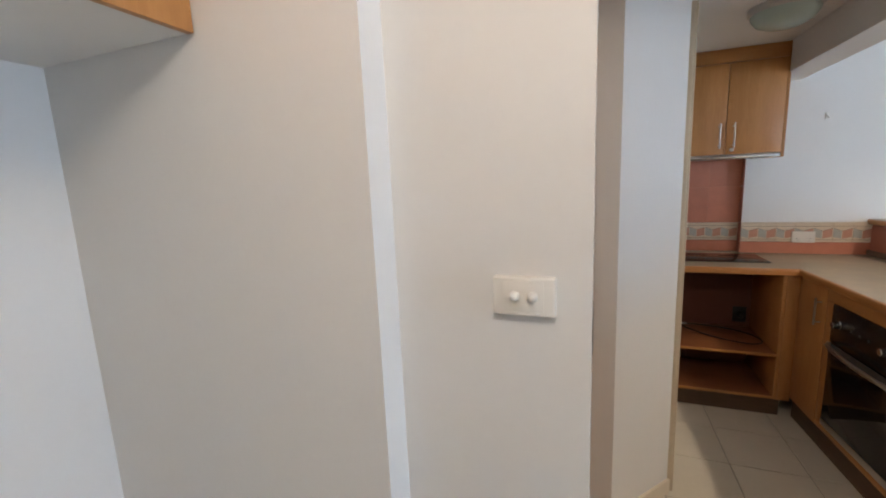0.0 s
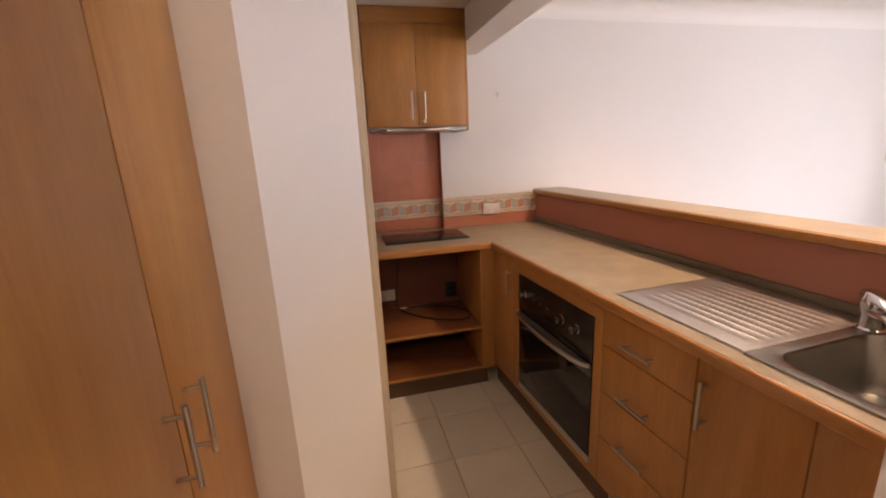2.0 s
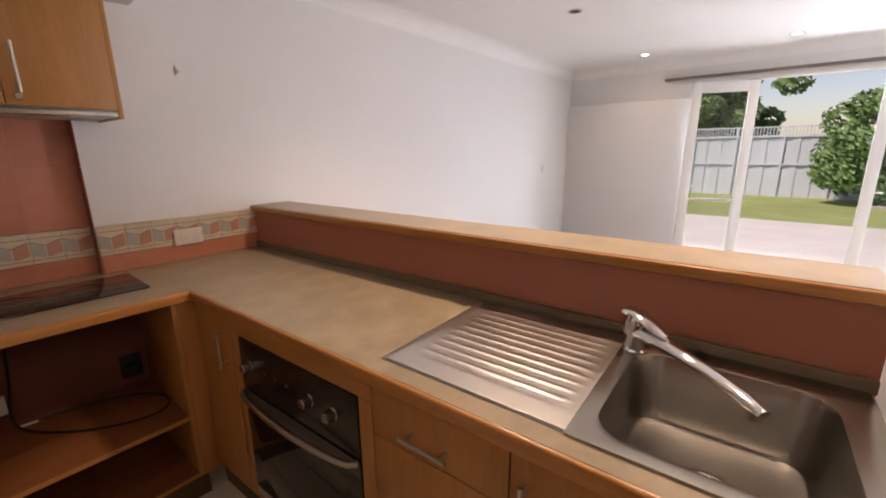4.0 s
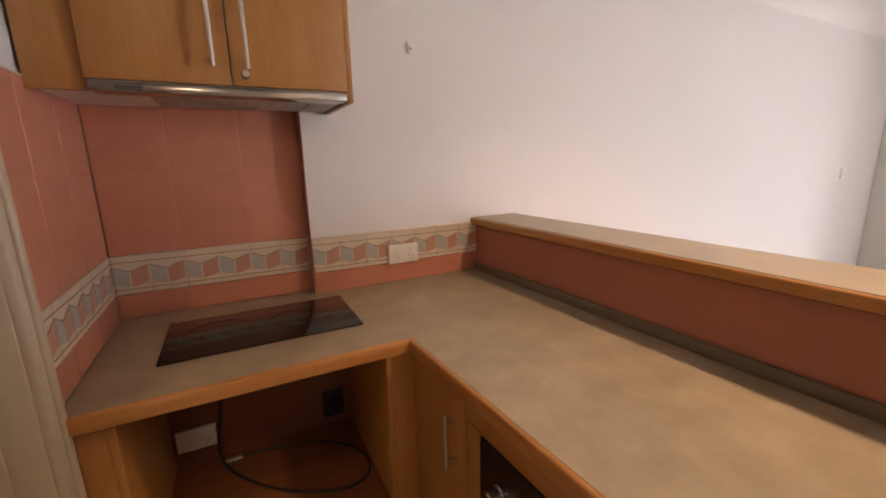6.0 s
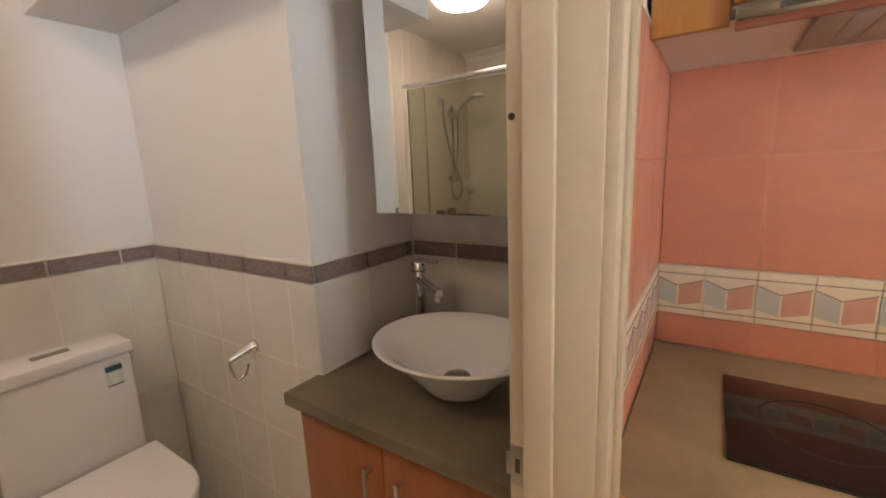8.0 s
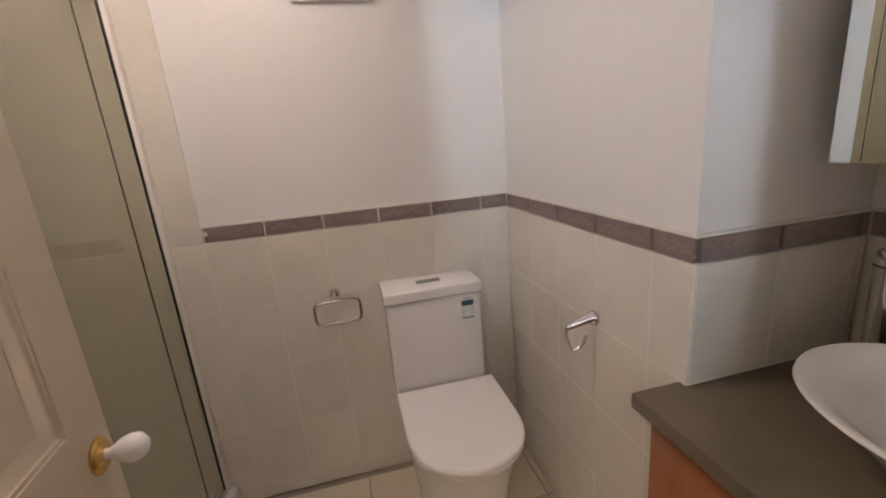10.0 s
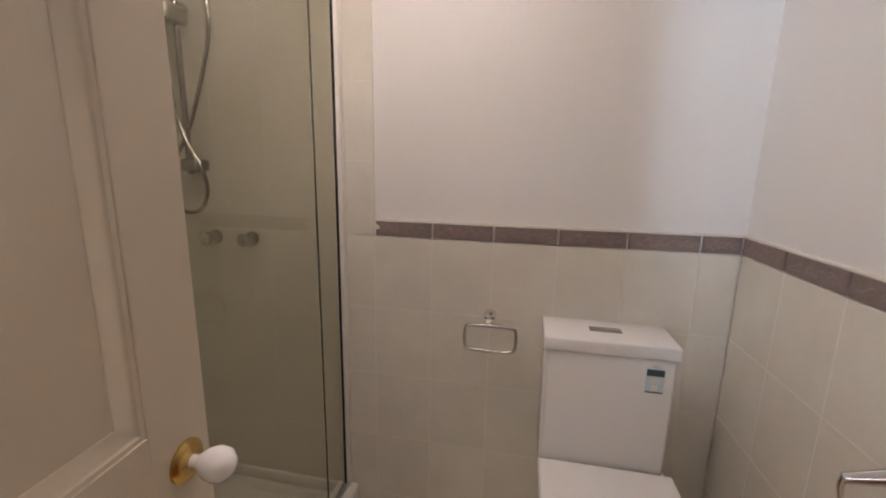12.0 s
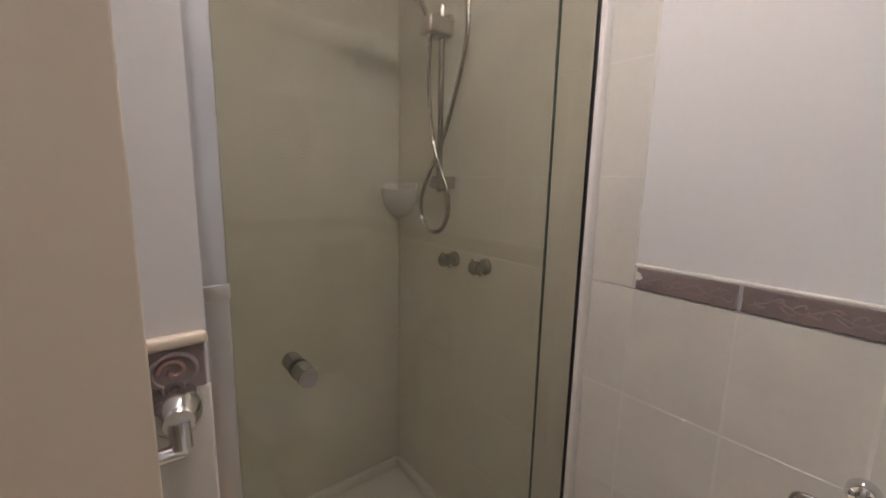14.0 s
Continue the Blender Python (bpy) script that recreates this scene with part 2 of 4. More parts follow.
def loft(rings, bm=None, cap0=True, cap1=True):
    bm = bm or bmesh.new()
    vs = [[bm.verts.new(p) for p in r] for r in rings]
    n = len(rings[0])
    for a, b in zip(vs, vs[1:]):
        for i in range(n):
            bm.faces.new((a[i], a[(i + 1) % n], b[(i + 1) % n], b[i]))
    if cap0:
        bm.faces.new(vs[0][::-1])
    if cap1:
        bm.faces.new(vs[-1])
    return bm


def circle(c, u, v, r, n):
    return [Vector(c) + Vector(u) * (r * math.cos(2 * math.pi * i / n)) + Vector(v) * (r * math.sin(2 * math.pi * i / n)) for i in range(n)]


def cyl(p, q, r, n=20, r2=None, bm=None):
    p, q = Vector(p), Vector(q)
    d = (q - p).normalized()
    u = d.orthogonal().normalized()
    v = d.cross(u)
    return loft([circle(p, u, v, r, n), circle(q, u, v, r if r2 is None else r2, n)], bm)


def spin(profile, c, n=40, axis="z", bm=None, cap0=True, cap1=True, squash=1.0):
    """A turned shape: (radius, height) pairs round an axis through c."""
    rings = []
    for r, h in profile:
        ring = []
        for i in range(n):
            a = 2 * math.pi * i / n
            p = (r * math.cos(a), squash * r * math.sin(a), h)
            p = {"z": p, "y": (p[0], p[2], p[1]), "x": (p[2], p[0], p[1])}[axis]
            ring.append((c[0] + p[0], c[1] + p[1], c[2] + p[2]))
        rings.append(ring if axis != "y" else ring[::-1])
    return loft(rings, bm, cap0, cap1)


def tube(points, r, n=10, closed=False, bm=None):
    """A round bar bent along a smoothed line of points."""
    pts = [Vector(p) for p in points]
    for _ in range(2):
        out = []
        m = len(pts)
        for i in range(m if closed else m - 1):
            a, b = pts[i], pts[(i + 1) % m]
            out += [a.lerp(b, 0.25), a.lerp(b, 0.75)]
        pts = out if closed else [pts[0], *out, pts[-1]]
    rings, u = [], None
    m = len(pts)
    for i, p in enumerate(pts):
        d = (pts[(i + 1) % m] - pts[i - 1]) if closed or 0 < i < m - 1 else (pts[1] - pts[0] if i == 0 else pts[-1] - pts[-2])
        d.normalize()
        u = d.orthogonal() if u is None else u - d * u.dot(d)
        u.normalize()
        rings.append(circle(p, u, d.cross(u), r, n))
    if closed:
        bm = loft(rings + [rings[0]], bm, False, False)
        bmesh.ops.remove_doubles(bm, verts=bm.verts, dist=1e-5)
        return bm
    return loft(rings, bm)


def rounded(cx, cy, hx, hy, r, z, n=7):
    pts = []
    for k, (sx, sy) in enumerate(((1, 1), (-1, 1), (-1, -1), (1, -1))):
        for i in range(n):
            a = math.pi / 2 * (k + i / (n - 1))
            pts.append((cx + sx * (hx - r) + r * math.cos(a), cy + sy * (hy - r) + r * math.sin(a), z))
    return pts


def finish(bm, name, material, smooth):
    bmesh.ops.recalc_face_normals(bm, faces=bm.faces)
    me = bpy.data.meshes.new(name)
    bm.to_mesh(me)
    bm.free()
    me.materials.append(material)
    if smooth:
        for p in me.polygons:
            p.use_smooth = True
        me.set_sharp_from_angle(angle=radians(38))
    return me


def part(name, bm, material, parent, label="", smooth=True):
    """One mesh under a thing or a part."""
    ob = new(name, finish(bm, name, material, smooth))
    ob.parent = parent
    if label:
        ob["label"] = label
    return ob


def thing(name, label, category, group="", m=None):
    ob = new(name)
    ob.empty_display_size = 0.05
    if m is not None:
        ob.matrix_world = m
    return tagged(ob, label, category, group)


def solid(name, bm, material, label, category, group="", smooth=True):
    return tagged(new(name, finish(bm, name, material, smooth)), label, category, group)


def structure(name, bm, material, label="", smooth=False):
    return tagged(new(name, finish(bm, name, material, smooth)), label, "", "", "structure")


TILES = {}


def tile_mesh(w, h, d, material):
    """A tile standing on its back at z=0, w by h, with softened front edges."""
    key = (round(w, 3), round(h, 3), round(d, 4), material.name)
    if key not in TILES:
        e = 0.0018
        vs = []
        for k, z in ((0, 0), (0, d - e), (e, d)):
            vs += [(k, k, z), (w - k, k, z), (w - k, h - k, z), (k, h - k, z)]
        fs = [(8, 9, 10, 11)]
        for a in (0, 4):
            fs += [(a + i, a + (i + 1) % 4, a + 4 + (i + 1) % 4, a + 4 + i) for i in range(4)]
        me = bpy.data.meshes.new("tile")
        me.from_pydata(vs, [], fs)
        me.materials.append(material)
        TILES[key] = me
    return TILES[key]


def lay(parent, origin, along, up, us, vs, material, name="tile", gap=0.003, d=0.006, skip=None, bed=None):
    """Tiles between the joints us and vs of a surface, on a bed of grout."""
    a, b = Vector(along), Vector(up)
    rot = Matrix((a, b, a.cross(b))).transposed().to_4x4()
    if bed:
        ob = new("grout_bed", tile_mesh(us[-1] - us[0], vs[-1] - vs[0], d - 0.0005, bed))
        ob.parent = parent
        ob.matrix_local = Matrix.Translation(Vector(origin) + a * us[0] + b * vs[0]) @ rot
    for u0, u1 in zip(us, us[1:]):
        for v0, v1 in zip(vs, vs[1:]):
            if skip and skip((u0 + u1) / 2, (v0 + v1) / 2):
                continue
            ob = new(name, tile_mesh(u1 - u0 - gap, v1 - v0 - gap, d, material))
            ob.parent = parent
            ob.matrix_local = Matrix.Translation(Vector(origin) + a * (u0 + gap / 2) + b * (v0 + gap / 2)) @ rot


def steps(a, b, first, pitch):
    """Joints from a to b, with one at first and the rest a pitch apart."""
    k = math.ceil((a - first) / pitch + 1e-6)
    out = [a]
    while first + k * pitch < b - 1e-6:
        if first + k * pitch - a > 0.012 and b - (first + k * pitch) > 0.012:
            out.append(first + k * pitch)
        k += 1
    return out + [b]

# ---- the structure ----
bm = slab(-0.8, 2.6, -1.7, 4.2, -0.12, -0.006)
floor = structure("floor", bm, GROUT, "cream ceramic floor tiles with dark narrow grout lines")
structure("floor_living", slab(2.6, 6.5, -0.1, 4.2, -0.12, 0.0), CARPET, "beige carpeted living room floor")

bm = box(bmesh.new(), -0.8, 1.578, 4.12, 4.25, 0, 2.5)
box(bm, 1.578, 6.5, 4.06, 4.25, 0, 2.5)
wall_north = structure("wall_north", bm, PAINT, "white painted plaster wall with a small step beside the stove")

bm = box(bmesh.new(), 0.88, 0.99, 3.51, 4.12, 0, 2.4)
box(bm, 0.88, 0.99, 2.77, 3.51, 2.05, 2.4)
wall_between = structure("wall_between", bm, PAINT, "painted wall between kitchen and bathroom with a doorway")
wall_splay = structure("wall_splay", prism([(0.60, 2.415), (0.742, 2.40), (0.99, 2.70), (0.99, 2.77), (0.88, 2.77), (0.88, 2.62), (0.78, 2.5), (0.60, 2.5)], 0, 2.4), PAINT,
                       "cream white painted splayed wall end beside the pantry")
wall_towel = structure("wall_towel", slab(0.15, 0.60, 2.42, 2.5, 0, 2.4), PAINT, "white bathroom wall with a dado of decorated tiles")
bm = box(bmesh.new(), 0.27, 0.661, 1.525, 1.645, 0, 2.5)
box(bm, -0.77, 0.27, 1.44, 1.47, 0, 2.5)
box(bm, 0.2, 0.27, 1.47, 1.645, 0, 2.5)
box(bm, 0.661, 1.39, 1.525, 1.62, 2.1, 2.5)
box(bm, 1.39, 2.6, 1.525, 1.62, 0, 2.5)
structure("wall_hall", bm, PAINT, "cream painted plaster wall with an opening into the kitchen")
structure("wall_hall_west", slab(-0.77, -0.65, -1.7, 1.44, 0, 2.5), PAINT, "white painted wall")
structure("wall_hall_south", slab(-0.65, 2.5, -1.8, -1.7, 0, 2.5), PAINT)
bm = box(bmesh.new(), 2.5, 2.6, -1.7, 0.1, 0, 2.5)
box(bm, 2.5, 2.6, 0.1, 1.4, 2.1, 2.5)
box(bm, 2.5, 2.6, 1.4, 1.525, 0, 2.5)
structure("wall_hall_east", bm, PAINT, "white wall with an opening to the living room")
wall_west = structure("wall_west", slab(-0.8, -0.681, 1.4705, 4.12, 0, 2.4), PAINT, "white bathroom wall half tiled in pale cream")
wall_shower = structure("wall_shower", slab(-0.681, 0.15, 1.4705, 1.594, 0, 2.4), WALL_GROUT, "tiled shower wall")
wall_shower_side = structure("wall_shower_side", slab(0.15, 0.1995, 1.4705, 2.42, 0, 2.4), WALL_GROUT, "tiled shower side wall")
wall_nib = structure("wall_nib", slab(-0.681, 0.23, 3.69, 4.12, 0, 2.4), PAINT, "white painted boxed-out bathroom wall, half tiled")
structure("bulkhead", slab(-0.681, 0.23, 3.45, 3.69, 1.865, 2.27), PAINT, "white boxed duct under the bathroom ceiling")
structure("wall_living_south", slab(2.6, 6.5, -0.1, 0.0, 0, 2.5), PAINT)
bm = box(bmesh.new(), 6.4, 6.55, 2.74, 4.06, 0, 2.5)
box(bm, 6.4, 6.55, -0.1, 0.3, 0, 2.5)
box(bm, 6.4, 6.55, 0.3, 2.74, 2.1, 2.5)
structure("wall_east", bm, PAINT, "white wall with wide glazed doors to the garden")

structure("ceiling_bathroom", slab(-0.8, 0.99, 1.40, 4.12, 2.27, 2.35), CEIL)
structure("ceiling_kitchen", slab(0.99, 1.67, 1.62, 4.12, 2.168, 2.26), CEIL)
structure("ceiling_hall", slab(-0.77, 2.6, -1.7, 1.64, 2.42, 2.5), CEIL)
structure("ceiling_living", slab(1.835, 6.5, -0.1, 4.12, 2.33, 2.42), CEIL)
structure("beam", slab(1.67, 1.835, 1.62, 4.06, 2.0, 2.4), PAINT, "painted beam between kitchen and living room")
cove = [(0.11 - 0.11 * math.cos(math.pi / 16 * i), 0.11 * math.sin(math.pi / 16 * i)) for i in range(9)] + [(0, 0.11)]
bm = loft([[(1.835, 4.06 - a, 2.22 + b) for a, b in cove], [(6.4, 4.06 - a, 2.22 + b) for a, b in cove]])
structure("cornice_north", bm, CEIL, "coved plaster cornice", True)
bm = loft([[(6.4 - a, 0.0, 2.22 + b) for a, b in cove], [(6.4 - a, 4.05, 2.22 + b) for a, b in cove]])
structure("cornice_east", bm, CEIL, "coved plaster cornice", True)
cove2 = [(0, 0), (0.01, 0), (0.03, 0.03), (0.07, 0.05), (0.07, 0.06), (0, 0.06)]
bm = loft([[(-0.681, 1.594 + a, 2.21 + b) for a, b in cove2], [(0.15, 1.594 + a, 2.21 + b) for a, b in cove2]])
structure("cornice_bathroom", bm, CEIL)

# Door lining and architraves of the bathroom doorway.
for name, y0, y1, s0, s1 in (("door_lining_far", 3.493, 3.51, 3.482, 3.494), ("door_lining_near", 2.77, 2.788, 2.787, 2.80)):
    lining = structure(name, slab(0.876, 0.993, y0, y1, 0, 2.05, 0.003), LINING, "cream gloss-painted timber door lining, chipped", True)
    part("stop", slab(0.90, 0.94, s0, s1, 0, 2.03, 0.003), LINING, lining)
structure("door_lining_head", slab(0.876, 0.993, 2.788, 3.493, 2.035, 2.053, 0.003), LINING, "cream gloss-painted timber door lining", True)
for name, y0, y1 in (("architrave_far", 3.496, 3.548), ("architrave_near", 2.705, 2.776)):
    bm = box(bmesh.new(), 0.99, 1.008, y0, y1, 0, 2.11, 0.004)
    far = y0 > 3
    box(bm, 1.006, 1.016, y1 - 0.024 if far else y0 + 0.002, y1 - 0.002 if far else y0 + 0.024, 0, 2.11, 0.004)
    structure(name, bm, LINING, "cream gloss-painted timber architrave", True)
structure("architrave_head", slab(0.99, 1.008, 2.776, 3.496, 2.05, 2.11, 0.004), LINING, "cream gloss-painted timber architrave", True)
strike = thing("strike_plate", "small tarnished steel strike plate on the door lining", "strike plate")
part("plate", box(slab(0.879, 0.90, 3.490, 3.4932, 0.90, 0.965, 0.001), 0.872, 0.879, 3.489, 3.4932, 0.915, 0.95, 0.001), NICKEL, strike)
part("latch_hole", slab(0.886, 0.893, 3.489, 3.4905, 0.922, 0.944), OVEN_INSIDE, strike)
solid("catch_hole", spin([(0.0045, 0), (0.0045, -0.0012)], (0.884, 3.4932, 1.41), 14, "y"), BLACK, "small dark drilled hole in the door lining", "hole")

# Plate on the jamb of the hall opening.
jp = thing("jamb_plate", "painted-over steel plate on the wall end", "strike plate")
part("plate", slab(1.3875, 1.391, 1.602, 1.618, 1.12, 1.175, 0.001), PAINT, jp)

# Skirting at the foot of the splay.
d = Vector((0.99 - 0.742, 2.70 - 2.40)).normalized()
nrm = Vector((d.y, -d.x))
p, q = Vector((0.742, 2.40)) + nrm * 0.001, Vector((0.99, 2.70)) + nrm * 0.001
structure("baseboard_splay", prism([p, q, q + nrm * 0.012, p + nrm * 0.012], 0, 0.07), GLOSS, "low cream skirting tile")

# ---- floor tiles ----
xs, ys = steps(-0.65, 2.5, 1.314, 0.33), steps(-1.7, 4.1, 3.0, 0.33)
lay(floor, (0, 0, -0.006), (1, 0, 0), (0, 1, 0), xs, ys, FLOOR_TILE, gap=0.005,
    skip=lambda x, y: x > 1.95 and y > 1.5 or x < 0.6 and 1.5 < y < 2.4)

# ---- bathroom wall tiles ----
zs = [0.0, 0.066, 0.316, 0.566, 0.816, 1.068]
high = [1.068, 1.316, 1.564, 1.81, 2.06, 2.27]
lay(wall_west, (-0.681, 0, 0), (0, 1, 0), (0, 0, 1), steps(2.45, 3.684, 2.575, 0.2), zs, BATH_TILE, gap=0.0016, bed=WALL_GROUT)
lay(wall_west, (-0.681, 0, 0), (0, 1, 0), (0, 0, 1), [2.45, 2.575], high, BATH_TILE, gap=0.0016, bed=WALL_GROUT)
lay(wall_west, (-0.681, 0, 0), (0, 1, 0), (0, 0, 1), steps(1.60, 2.45, 2.375, 0.2), zs + high[1:], BATH_TILE, gap=0.0016, bed=WALL_GROUT)
lay(wall_shower, (0, 1.594, 0), (-1, 0, 0), (0, 0, 1), steps(-0.144, 0.675, -0.075, 0.2), zs + high[1:], BATH_TILE, gap=0.0016, bed=WALL_GROUT)
lay(wall_shower_side, (0.15, 0, 0), (0, -1, 0), (0, 0, 1), steps(-2.42, -1.60, -1.60, 0.2), zs + high[1:], BATH_TILE, gap=0.0016, bed=WALL_GROUT)
lay(wall_nib, (0, 3.69, 0), (1, 0, 0), (0, 0, 1), steps(-0.675, 0.236, -0.475, 0.2), zs, BATH_TILE, gap=0.0016, bed=WALL_GROUT)
lay(wall_nib, (0.23, 0, 0), (0, 1, 0), (0, 0, 1), steps(3.69, 4.114, 3.884, 0.2), zs, BATH_TILE, gap=0.0016, bed=WALL_GROUT)
lay(wall_north, (0, 4.12, 0), (1, 0, 0), (0, 0, 1), steps(0.236, 0.88, 0.412, 0.2), zs, BATH_TILE, gap=0.0016, bed=WALL_GROUT)
lay(wall_towel, (0, 2.5, 0), (-1, 0, 0), (0, 0, 1), steps(-0.60, -0.15, -0.35, 0.2), zs, BATH_TILE, gap=0.0016, bed=WALL_GROUT)

# The dado: long moulded tiles with raised scrolls.


def dado(parent, origin, along, us, relief=True):
    a, up = Vector(along), Vector((0, 0, 1))
    rot = Matrix((a, up, a.cross(up))).transposed().to_4x4()
    n = a.cross(up)
    for u0, u1 in zip(us, us[1:]):
        w = u1 - u0 - 0.008
        ob = new("dado_tile", tile_mesh(w, 0.048, 0.009, DADO))
        ob.parent = parent
        ob.matrix_local = Matrix.Translation(Vector(origin) + a * (u0 + 0.004) + up * 1.071) @ rot
        if relief and w > 0.06:
            rnd = random.Random(int(u0 * 1000) + 7)
            vine = tube([(w * (0.06 + 0.88 * t / 8), 0.024 + 0.010 * math.sin(t * 1.9 + u0 * 31), 0.0086) for t in range(9)], 0.0017, 6)
            for k in range(9):
                x, sgn = w * (0.1 + 0.095 * k), 1 if k % 2 else -1
                q = rnd.uniform(0.006, 0.011)
                tube([(x, 0.024, 0.0088), (x + q, 0.024 + sgn * q * 0.9, 0.0088), (x + q * 1.9, 0.024 + sgn * q * 1.2, 0.0088), (x + q * 2.1, 0.024 + sgn * q * 0.5, 0.0088)], rnd.uniform(0.0013, 0.0024), 5, bm=vine)
            part("relief", vine, DADO_RELIEF, ob)
            buds = bmesh.new()
            for k in range(3):
                x = w * rnd.uniform(0.15, 0.85)
                tube([(x, 0.014 + 0.009 * k, 0.0088), (x + 0.008, 0.018 + 0.009 * k, 0.0088), (x + 0.018, 0.013 + 0.009 * k, 0.0088)], 0.0021, 5, bm=buds)
            part("relief", buds, DADO_RED, ob)
    ob = part("dado_trim", tube([Vector(origin) + a * us[0] + up * 1.123 + n * 0.004, Vector(origin) + a * us[-1] + up * 1.123 + n * 0.004], 0.0045, 8), WALL_GROUT, parent)


dado(wall_west, (-0.681, 0, 0), (0, 1, 0), steps(2.577, 3.684, 2.775, 0.2))
dado(wall_nib, (0, 3.69, 0), (1, 0, 0), steps(-0.674, 0.238, -0.475, 0.2))
dado(wall_nib, (0.23, 0, 0), (0, 1, 0), steps(3.69, 4.112, 3.884, 0.2))
dado(wall_north, (0, 4.12, 0), (1, 0, 0), steps(0.238, 0.88, 0.412, 0.2))
dado(wall_towel, (0, 2.5, 0), (-1, 0, 0), steps(-0.60, -0.15, -0.35, 0.2), False)
for cx in (0.184, 0.246, 0.308):
    part("scroll", tube([(cx + 0.021 * math.cos(a), 2.5092, 1.095 + 0.019 * math.sin(a)) for a in [math.pi / 8 * i for i in range(16)]], 0.0028, 6, True), DADO_RELIEF, wall_towel)
    part("scroll", tube([(cx + r * math.cos(a), 2.5092, 1.095 + r * math.sin(a)) for a, r in [(0.6 * i, 0.0145 - 0.0011 * i) for i in range(12)]], 0.003, 6), DADO_RED, wall_towel)
part("tile_trim", slab(0.1505, 0.60, 2.5, 2.513, 1.1195, 1.134, 0.005, 3), BORDER, wall_towel, "rounded cream trim")

# ---- kitchen splashback tiles ----
tz = [0.905, 0.982]
tz2 = [1.106, 1.355, 1.556]
lay(wall_north, (0, 4.12, 0), (1, 0, 0), (0, 0, 1), steps(0.996, 1.576, 1.19, 0.2), tz, TERRA, gap=0.0025, bed=TERRA_GROUT)
lay(wall_north, (0, 4.12, 0), (1, 0, 0), (0, 0, 1), steps(0.996, 1.576, 1.19, 0.2), tz2, TERRA, gap=0.0025, bed=TERRA_GROUT)
lay(wall_north, (0, 4.06, 0), (1, 0, 0), (0, 0, 1), steps(1.58, 2.27, 1.78, 0.2), tz, TERRA, gap=0.0025, bed=TERRA_GROUT)
lay(wall_between, (0.99, 0, 0), (0, 1, 0), (0, 0, 1), steps(3.55, 4.113, 3.913, 0.2), tz, TERRA, gap=0.0025, bed=TERRA_GROUT)
lay(wall_between, (0.99, 0, 0), (0, 1, 0), (0, 0, 1), steps(3.55, 4.113, 3.913, 0.2), tz2, TERRA, gap=0.0025, bed=TERRA_GROUT)
lay(wall_north, (1.578, 0, 0), (0, -1, 0), (0, 0, 1), [-4.112, -4.054], [0.905, 1.106, 1.355, 1.556], TERRA_PAINT, name="edge_tile", d=0.004)


def border(parent, origin, along, us):
    """Border tiles, each with a tilted cube drawn in two glazes and dark lines."""
    a, up = Vector(along), Vector((0, 0, 1))
    n = a.cross(up)
    rot = Matrix((a, up, n)).transposed().to_4x4()
    for u0, u1 in zip(us, us[1:]):
        w, h = u1 - u0 - 0.0006, 0.12
        ob = new("border_tile", tile_mesh(w, h, 0.007, BORDER))
        ob.parent = parent
        ob.matrix_local = Matrix.Translation(Vector(origin) + a * u0 + up * 0.984) @ rot
        key = ("cube", round(w, 3))
        if key not in TILES:
            def quad(pts, z=0.0075, t=0.0007):
                return prism(pts, z - t, z)
            f = w / 0.099
            g = quad([(0.0, 0.033), (0.042 * f, 0.022), (0.042 * f, 0.070), (0.0, 0.088)])
            p2 = quad([(0.046 * f, 0.022), (0.094 * f, 0.034), (0.094 * f, 0.088), (0.046 * f, 0.070)])
            ln = bmesh.new()
            for z in (0.014, 0.100):
                prism([(0, z), (w, z), (w, z + 0.0022), (0, z + 0.0022)], 0.0066, 0.0078, ln)
            prism([(0, 0.088), (0.044 * f, 0.070), (0.044 * f, 0.0722), (0, 0.0902)], 0.0066, 0.0079, ln)
            prism([(0.044 * f, 0.070), (0.096 * f, 0.088), (0.096 * f, 0.0902), (0.044 * f, 0.0722)], 0.0066, 0.0079, ln)
            TILES[key] = [finish(g, "grey_face", BORDER_GREY, False), finish(p2, "pink_face", BORDER_PINK, False), finish(ln, "line", BORDER_LINE, False)]
        for me in TILES[key]:
            new(me.name.split(".")[0], me).parent = ob


border(wall_north, (0, 4.12, 0), (1, 0, 0), [0.997 + 0.0967 * i for i in range(7)])
border(wall_north, (0, 4.06, 0), (1, 0, 0), [1.58 + 0.0986 * i for i in range(8)])
border(wall_between, (0.99, 0, 0), (0, 1, 0), [4.112 - 0.0935 * (6 - i) for i in range(7)])
for name, par, bmx in (("tile_trim", wall_north, slab(1.578, 2.27, 4.048, 4.06, 1.104, 1.112, 0.003)),
                       ("tile_trim", wall_between, slab(0.99, 0.999, 3.55, 4.112, 1.556, 1.562, 0.002))):
    part(name, bmx, BORDER, par)

# ---- kitchen ----
RUN = pose(1.722, 3.53, 0, 0, 0, 2.6)  # the bench along the bar stands a little askew


def at_run(u, v):
    p = RUN @ Vector((u, v, 0))
    return (p.x, p.y)


def bar_handle(parent, p, q, out, name="handle"):
    """A straight bar handle between p and q, held off by out."""
    p, q, out = Vector(p), Vector(q), Vector(out)
    d = (q - p).normalized()
    h = part(name, cyl(p + out - d * 0.006, q + out + d * 0.006, 0.0047, 14), NICKEL, parent, "satin nickel bar handle")
    for c in (p + d * 0.012, q - d * 0.012):
        part("handle_post", cyl(c, c + out, 0.004, 10), NICKEL, h)
    return h


